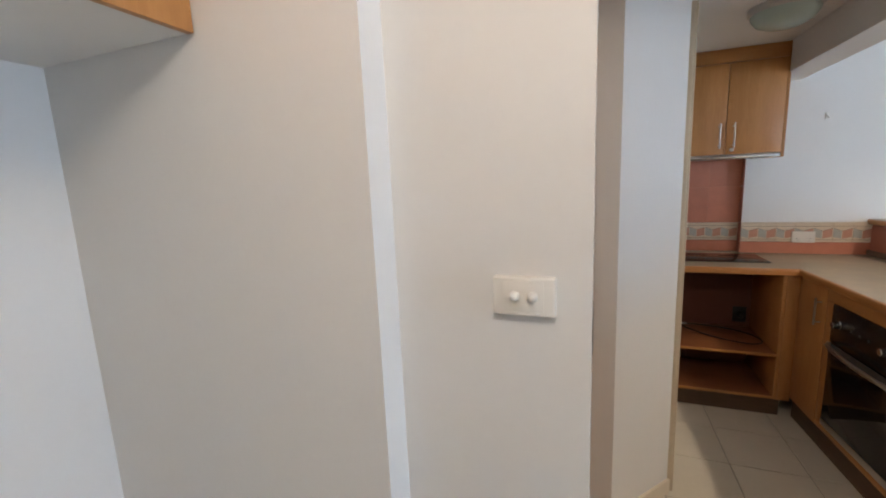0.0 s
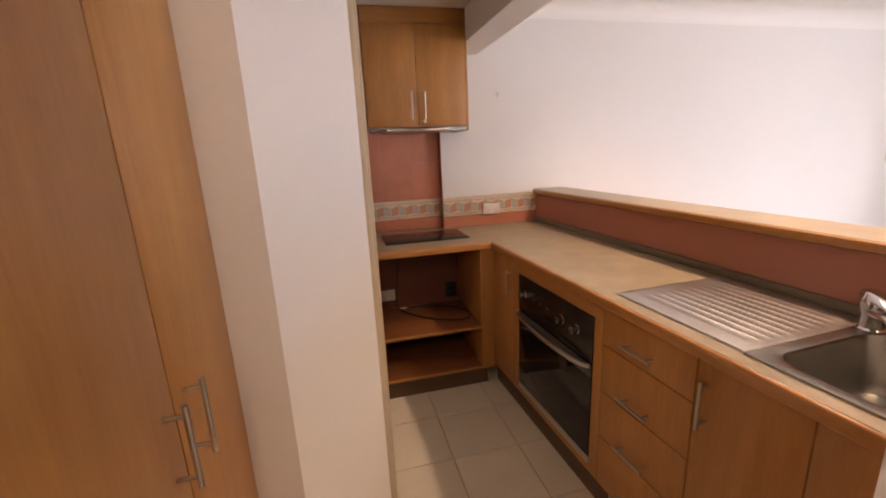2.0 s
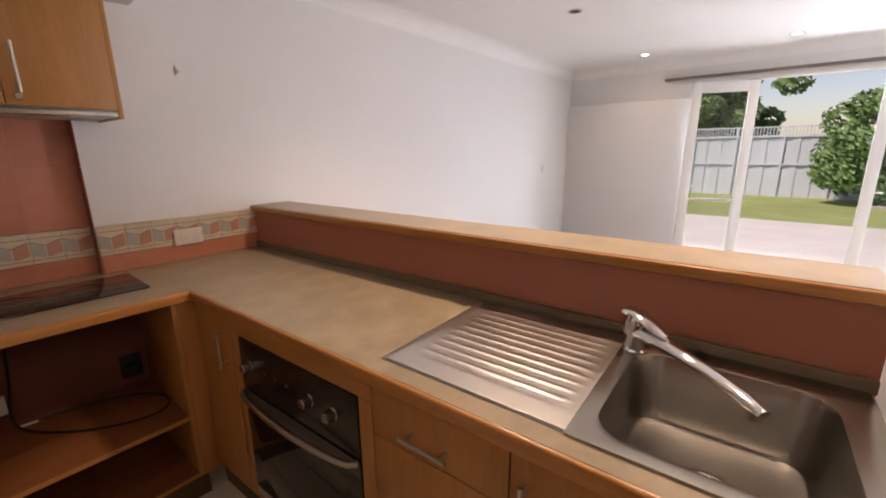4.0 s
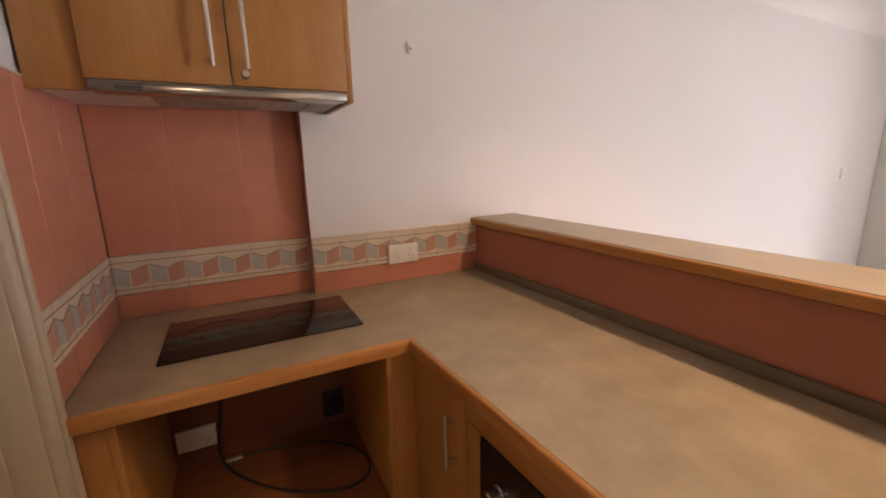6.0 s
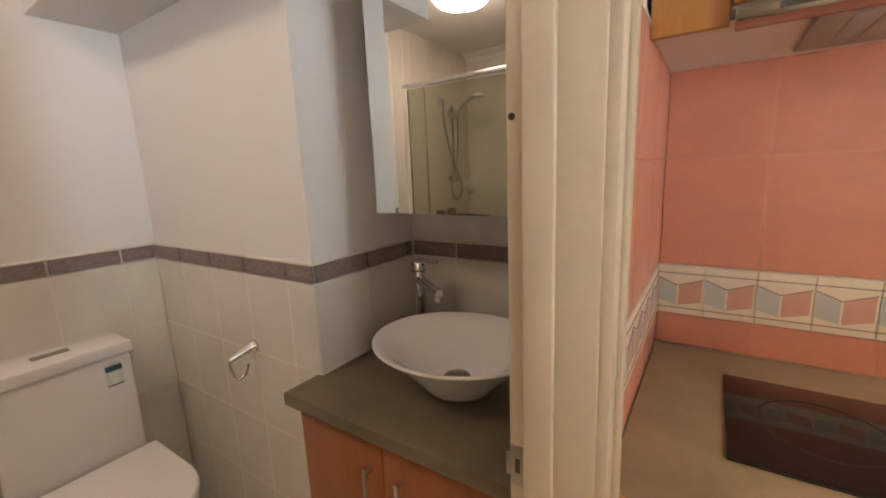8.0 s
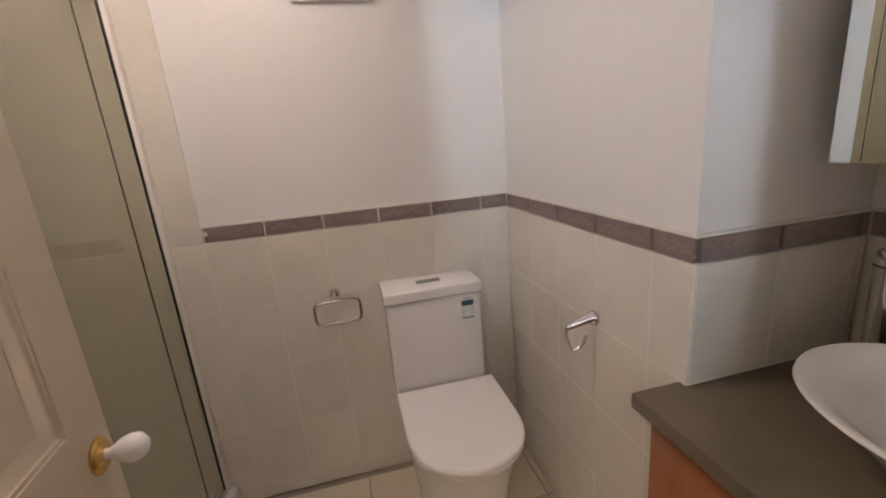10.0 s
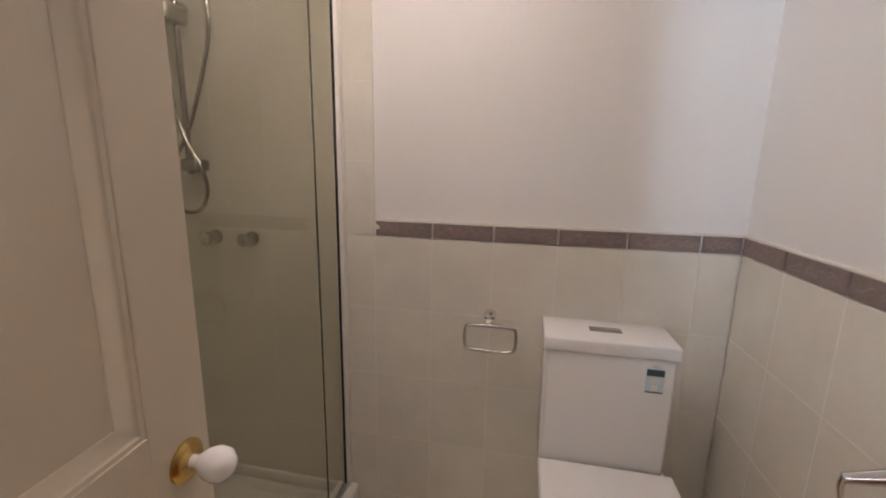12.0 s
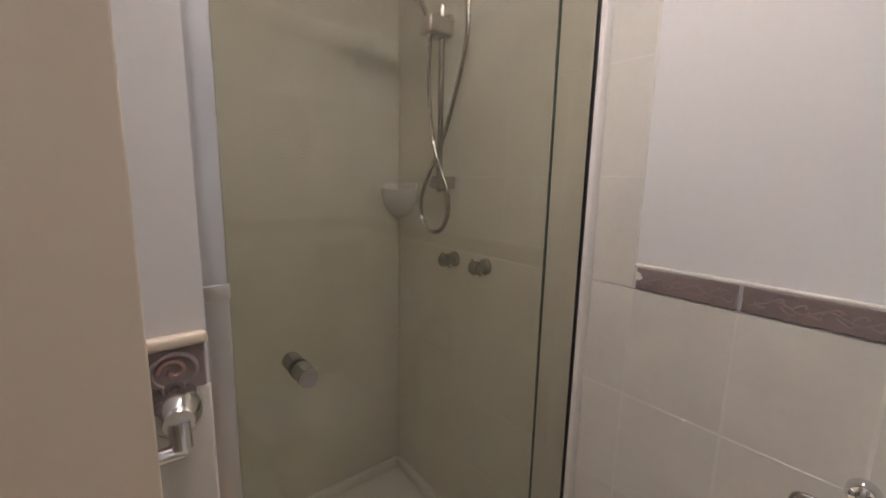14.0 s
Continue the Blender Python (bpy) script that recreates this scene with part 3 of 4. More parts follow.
# Worktop, an L with a hole for the sink.
worktop = thing("worktop", "mottled grey-beige laminate worktop with rounded timber front edge", "worktop")
bm = prism([(0.998, 3.541), at_run(0.011, 0.011), at_run(0.011, -1.42), at_run(0.56, -1.42), at_run(0.56, 0.515), (1.584, 4.053), (1.576, 4.113), (0.998, 4.113)], 0.868, 0.905)
part("laminate", bm, LAMINATE, worktop, smooth=False)
for u0, u1, v0, v1 in ((0.011, 0.085, -1.895, -1.42), (0.485, 0.56, -1.895, -1.42), (0.085, 0.485, -1.895, -1.84)):
    part("sink_surround", prism([at_run(u0, v1), at_run(u0, v0), at_run(u1, v0), at_run(u1, v1)], 0.868, 0.905), LAMINATE, worktop, smooth=False)
bull = [(0.0125, 0.866), (0.004, 0.866), (0.0005, 0.8685), (-0.001, 0.884), (0.0, 0.899), (0.0025, 0.9025), (0.006, 0.9038), (0.0125, 0.9042)]
bm = loft([[(0.998, 3.53 + a, z) for a, z in bull], [(*(Vector(at_run(0, 0)) + Vector((a, a))), z) for a, z in bull]])
part("front_edge", bm, EDGE_X, worktop, "rounded beech timber edging")
bm = loft([[(*(Vector(at_run(0, 0)) + Vector((a, a))), z) for a, z in bull], [(*at_run(a, -1.895), z) for a, z in bull]])
part("front_edge", bm, EDGE_Y, worktop, "rounded beech timber edging")

# Bar: low wall, ledge.
bar_wall = structure("wall_bar", prism([at_run(0.56, 0.52), at_run(0.56, -1.9), at_run(0.67, -1.9), at_run(0.67, 0.52)], 0, 1.093), TERRA_PAINT, "low terracotta-painted bar wall")
ledge = thing("bar_ledge", "grey-beige laminate bar ledge with timber edge on the low wall", "bar top", m=RUN)
part("laminate", slab(0.5515, 0.765, -1.9, 0.525, 1.098, 1.131, 0.002), LAMINATE, ledge, smooth=False)
part("front_edge", slab(0.538, 0.551, -1.9, 0.525, 1.099, 1.1295, 0.005, 3), EDGE_Y, ledge, "rounded beech timber edging")
# The dark band of shade along the bar's foot, painted on the upstand.
part("upstand", slab(0.547, 0.5595, -1.9, 0.52, 0.9052, 0.938, 0.003), SHADED_UPSTAND, ledge, "laminate upstand strip, darkened for the shade below the ledge")

# Open shelf unit under the cooktop.
unit = thing("open_shelf_unit", "open beech cabinet with a middle shelf, doors missing", "cabinet")
part("side_panel", slab(1.0, 1.062, 3.552, 3.57, 0.106, 0.864, 0.001), BEECH, unit)
part("side_panel", slab(1.062, 1.08, 3.552, 4.05, 0.106, 0.864, 0.001), BEECH, unit)
part("side_panel", slab(1.662, 1.68, 3.552, 4.05, 0.106, 0.864, 0.001), BEECH, unit)
part("corner_filler", slab(1.681, 1.742, 3.552, 3.57, 0.106, 0.8635, 0.001), BEECH, unit)
part("back_panel", slab(1.08, 1.662, 4.036, 4.05, 0.106, 0.864), SHADED_BACK, unit, "reddish back panel, darkened for the shade inside the cabinet")
part("shelf", slab(1.08, 1.662, 3.556, 4.036, 0.108, 0.124, 0.001), SHADED_CARCASS, unit)
part("shelf", slab(1.08, 1.662, 3.556, 4.036, 0.374, 0.390, 0.001), SHADED_CARCASS, unit)
part("shelf_edge", slab(1.08, 1.662, 3.5525, 3.556, 0.108, 0.1245), EDGE_X, unit)
part("shelf_edge", slab(1.08, 1.662, 3.5525, 3.556, 0.374, 0.3905), EDGE_X, unit)
part("top_rail", slab(1.08, 1.662, 3.90, 3.916, 0.80, 0.864), SHADED_CARCASS, unit)
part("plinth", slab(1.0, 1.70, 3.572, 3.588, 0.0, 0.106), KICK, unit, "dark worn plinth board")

# Socket, plug and cable inside the shelf unit.


def power_point(name, label, w, h, m, switches=2):
    t = thing(name, label, "power point", m=m)
    part("faceplate", slab(-w / 2, w / 2, -0.014, 0, -h / 2, h / 2, 0.003), PLASTIC, t)
    for i in range(switches):
        x = (i - (switches - 1) / 2) * 0.056
        part("rocker", slab(x - 0.006, x + 0.006, -0.017, -0.014, 0.008, 0.024, 0.001), PLASTIC, t)
        bmx = bmesh.new()
        for a, z, s in ((-0.008, -0.008, 0.5), (0.008, -0.008, -0.5), (0, -0.021, 0)):
            c = Vector((x + a, -0.0144, z))
            dz = Vector((s * 0.006, 0, 0.008)).normalized() * 0.004
            cyl(c - dz, c + dz, 0.0008, 6, bm=bmx)
        part("socket_slots", bmx, BLACK, t)
    return t


power_point("power_point", "white double power point on the tiled border", 0.122, 0.073, pose(1.918, 4.052, 1.017))
power_point("power_point", "white double power point low inside the open cabinet", 0.116, 0.075, pose(1.15, 4.035, 0.485))
plug = thing("plug", "black plug top in a socket at the back of the cabinet", "plug")
part("socket", slab(1.56, 1.64, 4.027, 4.035, 0.42, 0.53, 0.003), BLACK, plug)
part("plug_body", spin([(0.024, 0), (0.024, -0.02), (0.016, -0.034)], (1.60, 4.028, 0.475), 18, "y"), BLACK, plug)
cable = thing("cable", "loose black power cable coiled on the cabinet shelf", "cable")
part("cord", tube([(1.25, 4.02, 0.85), (1.235, 4.02, 0.6), (1.205, 4.005, 0.44), (1.225, 3.95, 0.396), (1.31, 3.83, 0.395), (1.41, 3.738, 0.395), (1.52, 3.682, 0.395), (1.60, 3.675, 0.395), (1.65, 3.72, 0.395),
                  (1.65, 3.81, 0.395), (1.585, 3.90, 0.395), (1.478, 3.96, 0.395), (1.34, 3.988, 0.395), (1.27, 3.985, 0.395)], 0.0045, 8), BLACK, cable)
part("bare_end", tube([(1.275, 3.985, 0.396), (1.25, 3.983, 0.397), (1.225, 3.985, 0.398)], 0.0065, 8), NICKEL, cable, "grey connector end")

# Cooktop.
cook = thing("cooktop", "black ceramic glass two-plate cooktop with thin steel rim", "cooktop")
part("glass", slab(1.139, 1.645, 3.690, 3.982, 0.9055, 0.911, 0.002), CERAMIC_GLASS, cook)
for cx, cy, r in ((1.27, 3.84, 0.088), (1.47, 3.84, 0.07)):
    part("cook_zone", spin([(r, 0.0), (r, 0.0006), (r - 0.003, 0.0006), (r - 0.003, 0)], (cx, cy, 0.911), 40, cap0=False, cap1=False), OVEN_BLACK, cook)

# Upper cabinet and slide-out hood.
upper = thing("wall_cabinet", "beech veneer two-door wall cabinet over the cooktop", "cabinet")
part("body", slab(1.10, 1.66, 3.766, 4.112, 1.556, 2.085), MELAMINE, upper)
part("side_panel", slab(1.66, 1.676, 3.748, 4.055, 1.53, 2.166, 0.001), BEECH, upper)
part("filler_panel", slab(0.997, 1.098, 3.762, 3.778, 1.535, 2.166, 0.001), BEECH, upper, "darker beech filler strip")
part("bottom_panel", slab(0.997, 1.658, 3.78, 4.112, 1.544, 1.555), MELAMINE, upper, "white melamine underside")
part("pelmet", slab(1.10, 1.66, 3.75, 3.766, 2.088, 2.166, 0.001), BEECH_X, upper)
for x0, x1, hx in ((1.10, 1.3795, 1.345), (1.3825, 1.66, 1.418)):
    dr = part("door", slab(x0, x1, 3.746, 3.7655, 1.558, 2.084, 0.0015), BEECH, upper)
    bar_handle(dr, (hx, 3.746, 1.60), (hx, 3.746, 1.735), (0, -0.03, 0))
lk = part("lock", spin([(0.011, 0), (0.011, -0.014), (0.008, -0.018)], (1.412, 3.746, 1.584), 16, "y"), NICKEL, upper, "small cylinder lock")
hood = thing("range_hood", "slide-out range hood with brushed steel front lip", "range hood")
part("front_lip", slab(1.104, 1.658, 3.742, 3.80, 1.532, 1.553, 0.003), DARK_CHROME, hood)
part("underside", slab(1.20, 1.655, 3.80, 4.04, 1.535, 1.5435, 0.002), HOOD_GREY, hood)
for i in range(9):
    part("filter_slat", slab(1.24 + i * 0.034, 1.262 + i * 0.034, 3.83, 4.0, 1.5335, 1.5355, 0.001), HOOD_GREY, hood)
part("light_cover", slab(1.57, 1.645, 3.82, 3.96, 1.532, 1.5355, 0.001), HOOD_GREY, hood)
part("badge", slab(1.15, 1.20, 3.7412, 3.742, 1.538, 1.547), OVEN_INSIDE, hood)

# Wall hook.
hook = thing("wall_hook", "small white adhesive hook on the white wall", "hook")
part("plate", slab(1.972, 1.990, 4.054, 4.06, 1.75, 1.79, 0.003), PLASTIC, hook)
part("arm", tube([(1.981, 4.056, 1.775), (1.981, 4.035, 1.755), (1.981, 4.03, 1.765)], 0.003, 8), PLASTIC, hook)

# Base cabinets along the bar, in the bench's own frame.
front = 0.018


def base_unit(name, label, v0, v1):
    """Plain carcass with plinth; fronts come as parts."""
    t = thing(name, label, "cabinet", "base cabinets under the worktop", m=RUN)
    part("carcass", slab(front + 0.02, 0.545, v0 + 0.002, v1 - 0.002, 0.128, 0.8635), SHADED_CARCASS, t)
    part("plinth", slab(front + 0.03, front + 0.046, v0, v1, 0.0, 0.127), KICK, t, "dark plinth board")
    return t


corner = base_unit("corner_cabinet", "narrow beech corner cabinet door beside the oven", -0.245, 0.05)
dr = part("door", slab(front, front + 0.018, -0.243, 0.018, 0.132, 0.862, 0.001), BEECH, corner)
bar_handle(dr, (front, -0.20, 0.66), (front, -0.20, 0.79), (-0.026, 0, 0))
drawers = base_unit("drawer_unit", "beech four-drawer kitchen unit with bar handles", -1.335, -0.955)
for z0, z1 in ((0.722, 0.862), (0.536, 0.718), (0.344, 0.532), (0.132, 0.340)):
    dr = part("drawer_front", slab(front, front + 0.018, -1.333, -0.957, z0, z1, 0.0015), BEECH, drawers)
    zc = z0 + (0.052 if z1 > 0.8 else 0.04)
    bar_handle(dr, (front, -1.195, zc), (front, -1.075, zc), (-0.03, 0, 0))
sinkunit = thing("sink_cabinet", "beech two-door cabinet under the sink", "cabinet", "base cabinets under the worktop", m=RUN)
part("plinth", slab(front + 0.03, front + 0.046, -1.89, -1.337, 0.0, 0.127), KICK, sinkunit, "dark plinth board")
part("side_panel", slab(front + 0.02, 0.545, -1.355, -1.339, 0.128, 0.8635), SHADED_CARCASS, sinkunit)
part("floor_panel", slab(front + 0.02, 0.545, -1.89, -1.356, 0.128, 0.144), SHADED_CARCASS, sinkunit)
for v0, v1, hv in ((-1.61, -1.337, -1.372), (-1.89, -1.613, -1.83)):
    dr = part("door", slab(front, front + 0.018, v0, v1, 0.132, 0.862, 0.0015), BEECH, sinkunit)
    bar_handle(dr, (front, hv, 0.678), (front, hv, 0.808), (-0.03, 0, 0))

# Oven in its housing.
oven = thing("oven", "black built-in oven with steel trim and curved handle", "oven", m=RUN)
o = front - 0.004
part("housing_rail", slab(front, front + 0.018, -0.953, -0.247, 0.803, 0.862, 0.001), BEECH_Y, oven, "beech rail")
part("housing_stile", slab(front, front + 0.018, -0.953, -0.905, 0.132, 0.801, 0.001), BEECH, oven, "beech stile")
part("housing_rail", slab(front, front + 0.018, -0.903, -0.247, 0.132, 0.165, 0.001), BEECH_Y, oven, "beech rail")
part("plinth", slab(front + 0.03, front + 0.046, -0.953, -0.247, 0.0, 0.127), KICK, oven, "dark plinth board")
part("control_panel", slab(o, o + 0.02, -0.902, -0.305, 0.612, 0.80, 0.003), OVEN_BLACK, oven)
part("door", slab(o, o + 0.02, -0.902, -0.305, 0.168, 0.606, 0.003), OVEN_GLASS, oven, "smoked glass oven door")
part("door_trim", slab(o - 0.003, o, -0.902, -0.305, 0.555, 0.606, 0.001), OVEN_INSIDE, oven, "dark steel band")
part("base_trim", slab(o - 0.001, o + 0.018, -0.902, -0.305, 0.166, 0.20, 0.001), STEEL, oven, "brushed steel strip")
part("side_fill", slab(front, front + 0.018, -0.302, -0.247, 0.167, 0.801, 0.001), BEECH, oven)
hv = [(o - 0.004, -0.895, 0.60), (o - 0.03, -0.86, 0.598), (o - 0.046, -0.60, 0.592), (o - 0.03, -0.345, 0.598), (o - 0.004, -0.312, 0.60)]
part("handle", tube(hv, 0.0095, 12), NICKEL, oven, "curved steel handle")
for v in (-0.375, -0.70, -0.805):
    k = part("knob", spin([(0.020, 0), (0.020, -0.004), (0.017, -0.007), (0.0155, -0.03), (0.012, -0.033)], (o, v, 0.715), 22, "x"), DARK_CHROME, oven, "silver control knob")
for v in (-0.46, -0.52, -0.58):
    part("indicator", spin([(0.007, 0), (0.007, -0.002)], (o, v, 0.715), 12, "x"), OVEN_INSIDE, oven)

# Sink with ribbed drainer.
sink = thing("sink", "stainless steel single-bowl sink with ribbed drainer", "sink", m=RUN)
bm = bmesh.new()
U0, U1, V0, V1 = 0.06, 0.546, -1.42, -0.95
NU, NV = 96, 30
grid = []
for j in range(NV + 1):
    row = []
    for i in range(NU + 1):
        u, v = U0 + (U1 - U0) * i / NU, V0 + (V1 - V0) * j / NV
        ins = min(1, max(0, (u - U0 - 0.06) / 0.012)) * min(1, max(0, (U1 - 0.025 - u) / 0.012)) * min(1, max(0, (V1 - 0.065 - v) / 0.02)) * min(1, max(0, (v - V0 - 0.02) / 0.03))
        w = math.cos((u - U0 - 0.06) * 2 * math.pi / 0.036)
        z = 0.9105 + ins * (-0.001 + 0.0023 * max(0.0, w) ** 2.6)
        edge = min(u - U0, U1 - u, V1 - v)
        z -= 0.005 * max(0.0, 1 - edge / 0.006) ** 2
        row.append(bm.verts.new((u, v, z)))
    grid.append(row)
for j in range(NV):
    for i in range(NU):
        bm.faces.new((grid[j][i], grid[j][i + 1], grid[j + 1][i + 1], grid[j + 1][i]))
part("drainer", bm, STEEL, sink)
cu, cv, hu, hv2 = 0.285, -1.642, 0.192, 0.188
fl = [rounded(0.3015, -1.655, 0.2465, 0.235, 0.004, 0.9055), rounded(0.3015, -1.655, 0.2455, 0.2348, 0.004, 0.9105),
      rounded(cu, cv, hu + 0.012, hv2 + 0.012, 0.075, 0.9112), rounded(cu, cv, hu, hv2, 0.07, 0.908),
      rounded(cu, cv, hu - 0.006, hv2 - 0.006, 0.066, 0.895), rounded(cu, cv, hu - 0.018, hv2 - 0.018, 0.06, 0.78),
      rounded(cu, cv, hu - 0.03, hv2 - 0.03, 0.055, 0.755), rounded(cu, cv, hu - 0.07, hv2 - 0.07, 0.05, 0.745), rounded(cu, cv, 0.04, 0.04, 0.038, 0.742)]
part("bowl", loft(fl, cap0=False), SHADED_BOWL_STEEL, sink)
part("waste", spin([(0.043, 0.0), (0.043, 0.003), (0.034, 0.004), (0.030, 0.0015)], (cu, cv, 0.742), 28), CHROME, sink, "round chrome waste")
tap = thing("mixer_tap", "chrome lever kitchen mixer with long flat spout", "tap", m=RUN)
TU, TV = 0.462, -1.452
part("base", spin([(0.029, 0), (0.029, 0.006), (0.0245, 0.010), (0.0235, 0.045), (0.026, 0.055), (0.026, 0.062)], (TU, TV, 0.911), 28), CHROME, tap)
sd = Vector((-0.222, -0.256)).normalized()
sn = Vector((-sd.y, sd.x))


def along(s, w, z):
    p = Vector((TU, TV)) + sd * s + sn * w
    return (p.x, p.y, z)


rings = []
for s, w, z0, z1 in ((-0.02, 0.024, 0.942, 0.98), (0.03, 0.024, 0.952, 0.986), (0.12, 0.02, 0.962, 0.986), (0.22, 0.018, 0.963, 0.983), (0.30, 0.017, 0.955, 0.974), (0.335, 0.014, 0.95, 0.964)):
    zm = (z0 + z1) / 2
    rings.append([along(s, w * math.cos(k * math.pi / 6), zm + (z1 - z0) / 2 * math.sin(k * math.pi / 6)) for k in range(12)])
part("spout", loft(rings), CHROME, tap)
part("aerator", cyl(along(0.318, 0, 0.938), along(0.318, 0, 0.962), 0.0105, 18), CHROME, tap)
part("lever_head", spin([(0.028, 0), (0.031, 0.012), (0.031, 0.03), (0.025, 0.044), (0.01, 0.05)], (TU, TV, 0.966), 28), CHROME, tap)
rings = []
for s, w, z, h in ((-0.034, 0.024, 1.004, 0.014), (0.0, 0.026, 1.006, 0.014), (0.045, 0.022, 1.0, 0.010), (0.085, 0.016, 0.993, 0.006), (0.10, 0.010, 0.990, 0.004)):
    rings.append([along(s, w * math.cos(k * math.pi / 6), z + h * math.sin(k * math.pi / 6)) for k in range(12)])
part("lever", loft(rings), CHROME, tap)
solid("sink_plug", spin([(0.018, 0), (0.02, 0.004), (0.014, 0.008), (0.006, 0.010)], (*at_run(0.520, -1.585), 0.911), 20), BLACK, "small black rubber sink plug on the rim", "plug")

# Pantry in the hall recess.
pantry = thing("pantry_cupboard", "tall beech veneer pantry cupboard with two closed doors", "cupboard")
part("carcass", slab(0.20, 0.604, 1.66, 2.40, 0.0, 2.38), SHADED_CARCASS, pantry)
for y0, y1, hy in ((1.648, 2.073, 2.035), (2.077, 2.412, 2.118)):
    dr = part("door", slab(0.606, 0.624, y0, y1, 0.09, 2.37, 0.0015), BEECH, pantry)
    bar_handle(dr, (0.624, hy, 0.925), (0.624, hy, 1.06), (0.032, 0, 0))
part("plinth", slab(0.60, 0.612, 1.648, 2.412, 0.0, 0.088), KICK, pantry)

# Light switch in the hall.
sw = thing("light_switch", "white two-gang light switch plate on the cream wall", "light switch", m=pose(0.541, 1.525, 1.246))
part("faceplate", slab(-0.058, 0.058, -0.021, 0, -0.037, 0.037, 0.004, 3), PLASTIC, sw)
part("cover", slab(-0.037, 0.037, -0.0225, -0.021, -0.029, 0.029, 0.001), PLASTIC, sw)
for x in (-0.016, 0.017):
    part("toggle", spin([(0.0088, 0), (0.0088, -0.007), (0.006, -0.0115), (0.002, -0.013)], (x, -0.0224, 0.002), 18, "y"), PLASTIC, sw)
    part("rocker_edge", slab(x + 0.004, x + 0.0085, -0.028, -0.0224, -0.005, 0.009, 0.001), PLASTIC, sw)

# Wall cabinet in the hall niche.
hc = thing("wall_cabinet", "beech wall cabinet with white underside in the hall", "cabinet")
part("body", slab(-0.65, -0.135, 0.15, 1.438, 1.788, 2.4), MELAMINE, hc)
for y0, y1 in ((0.15, 0.573), (0.577, 1.003), (1.007, 1.436)):
    part("door", slab(-0.134, -0.116, y0, y1, 1.785, 2.4, 0.0015), BEECH, hc)

# Ceiling lights.


def dome(name, label, c, r, material, ring):
    t = thing(name, label, "ceiling light")
    part("base_ring", spin([(r * 1.0, 0), (r * 1.0, -0.022), (r * 0.93, -0.03)], c, 40), ring, t)
    part("diffuser", spin([(r * 0.93, -0.024), (r * 0.9, -0.045), (r * 0.75, -0.072), (r * 0.45, -0.09), (r * 0.1, -0.095)], c, 40, cap0=False), material, t)
    return t


dome("ceiling_light", "round opal glass ceiling light, switched off", (1.42, 3.12, 2.168), 0.135, DOME_OFF, NICKEL)
hall_dome = dome("ceiling_light", "round opal glass hall ceiling light, lit", (0.75, 0.55, 2.42), 0.17, DOME_ON, NICKEL)

# ---- bathroom ----
dome("ceiling_light", "round opal glass bathroom ceiling light, lit", (-0.06, 2.72, 2.27), 0.17, DOME_ON, BRASS)

# Panelled door, open against the towel wall.
leaf = thing("bathroom_door", "cream painted panelled door standing open with white knob", "door", m=pose(0.876, 2.702, 0, 0, 0, 184.8))
L, T = 0.667, 0.036
# local x runs from the hinge to the free edge; the face seen from the room is at local y = -T
frames = bmesh.new()
for x0, x1 in ((0.0, 0.085), (0.30, 0.36), (0.579, L)):
    box(frames, x0, x1, -T, 0, 0.012, 2.03, 0.0015)
for z0, z1 in ((0.012, 0.21), (0.82, 1.008), (1.90, 2.03)):
    for x0, x1 in ((0.085, 0.30), (0.36, 0.579)):
        box(frames, x0, x1, -T, 0, z0, z1, 0.0)
part("frame", frames, GLOSS, leaf, smooth=False)
for x0, x1 in ((0.085, 0.30), (0.36, 0.579)):
    for z0, z1 in ((0.21, 0.82), (1.008, 1.90)):
        pn = part("panel", slab(x0, x1, -T + 0.012, -0.012, z0, z1), GLOSS, leaf, smooth=False)
        # stepped, sloping moulding round the sunk panel, on both faces
        mo = bmesh.new()
        for face in (-1, 1):
            rings = []
            for k, dpt in ((0.0, 0.0), (0.0005, 0.0018), (0.006, 0.002), (0.009, 0.0055), (0.024, 0.0105), (0.026, 0.0125)):
                y = (-T + dpt) if face < 0 else -dpt
                rings.append([(x0 + k, y, z0 + k), (x1 - k, y, z0 + k), (x1 - k, y, z1 - k), (x0 + k, y, z1 - k)])
            loft(rings, mo, False, False)
        part("moulding", mo, GLOSS, pn)
kn = part("knob", spin([(0.008, 0), (0.008, -0.016), (0.011, -0.02), (0.018, -0.03), (0.021, -0.041), (0.019, -0.052), (0.011, -0.06), (0.003, -0.063)], (0.626, -T, 0.945), 28, "y"), PORCELAIN, leaf, "white porcelain door knob")
part("rose", spin([(0.026, 0), (0.026, -0.003), (0.021, -0.007), (0.012, -0.009)], (0.626, -T, 0.945), 28, "y"), BRASS, kn, "round brass rose")
part("latch_plate", slab(L - 0.0005, L + 0.0015, -T + 0.006, -0.008, 0.88, 1.01, 0.0005), NICKEL, leaf, "steel latch plate")

# Towel rail end on the wall behind the door.
tr = thing("towel_rail", "chrome towel rail with round rose on the tiled wall", "towel rail")
part("rose", spin([(0.027, 0), (0.027, 0.006), (0.022, 0.03), (0.014, 0.042)], (0.186, 2.506, 1.055), 24, "y"), CHROME, tr)
part("arm", cyl((0.186, 2.545, 1.055), (0.186, 2.552, 1.03), 0.010, 16), CHROME, tr)
part("rail", cyl((0.182, 2.552, 1.028), (0.56, 2.552, 1.028), 0.008, 16), CHROME, tr)
part("rose", spin([(0.027, 0), (0.027, 0.006), (0.022, 0.03), (0.014, 0.042)], (0.55, 2.506, 1.055), 24, "y"), CHROME, tr)

# Toilet suite.


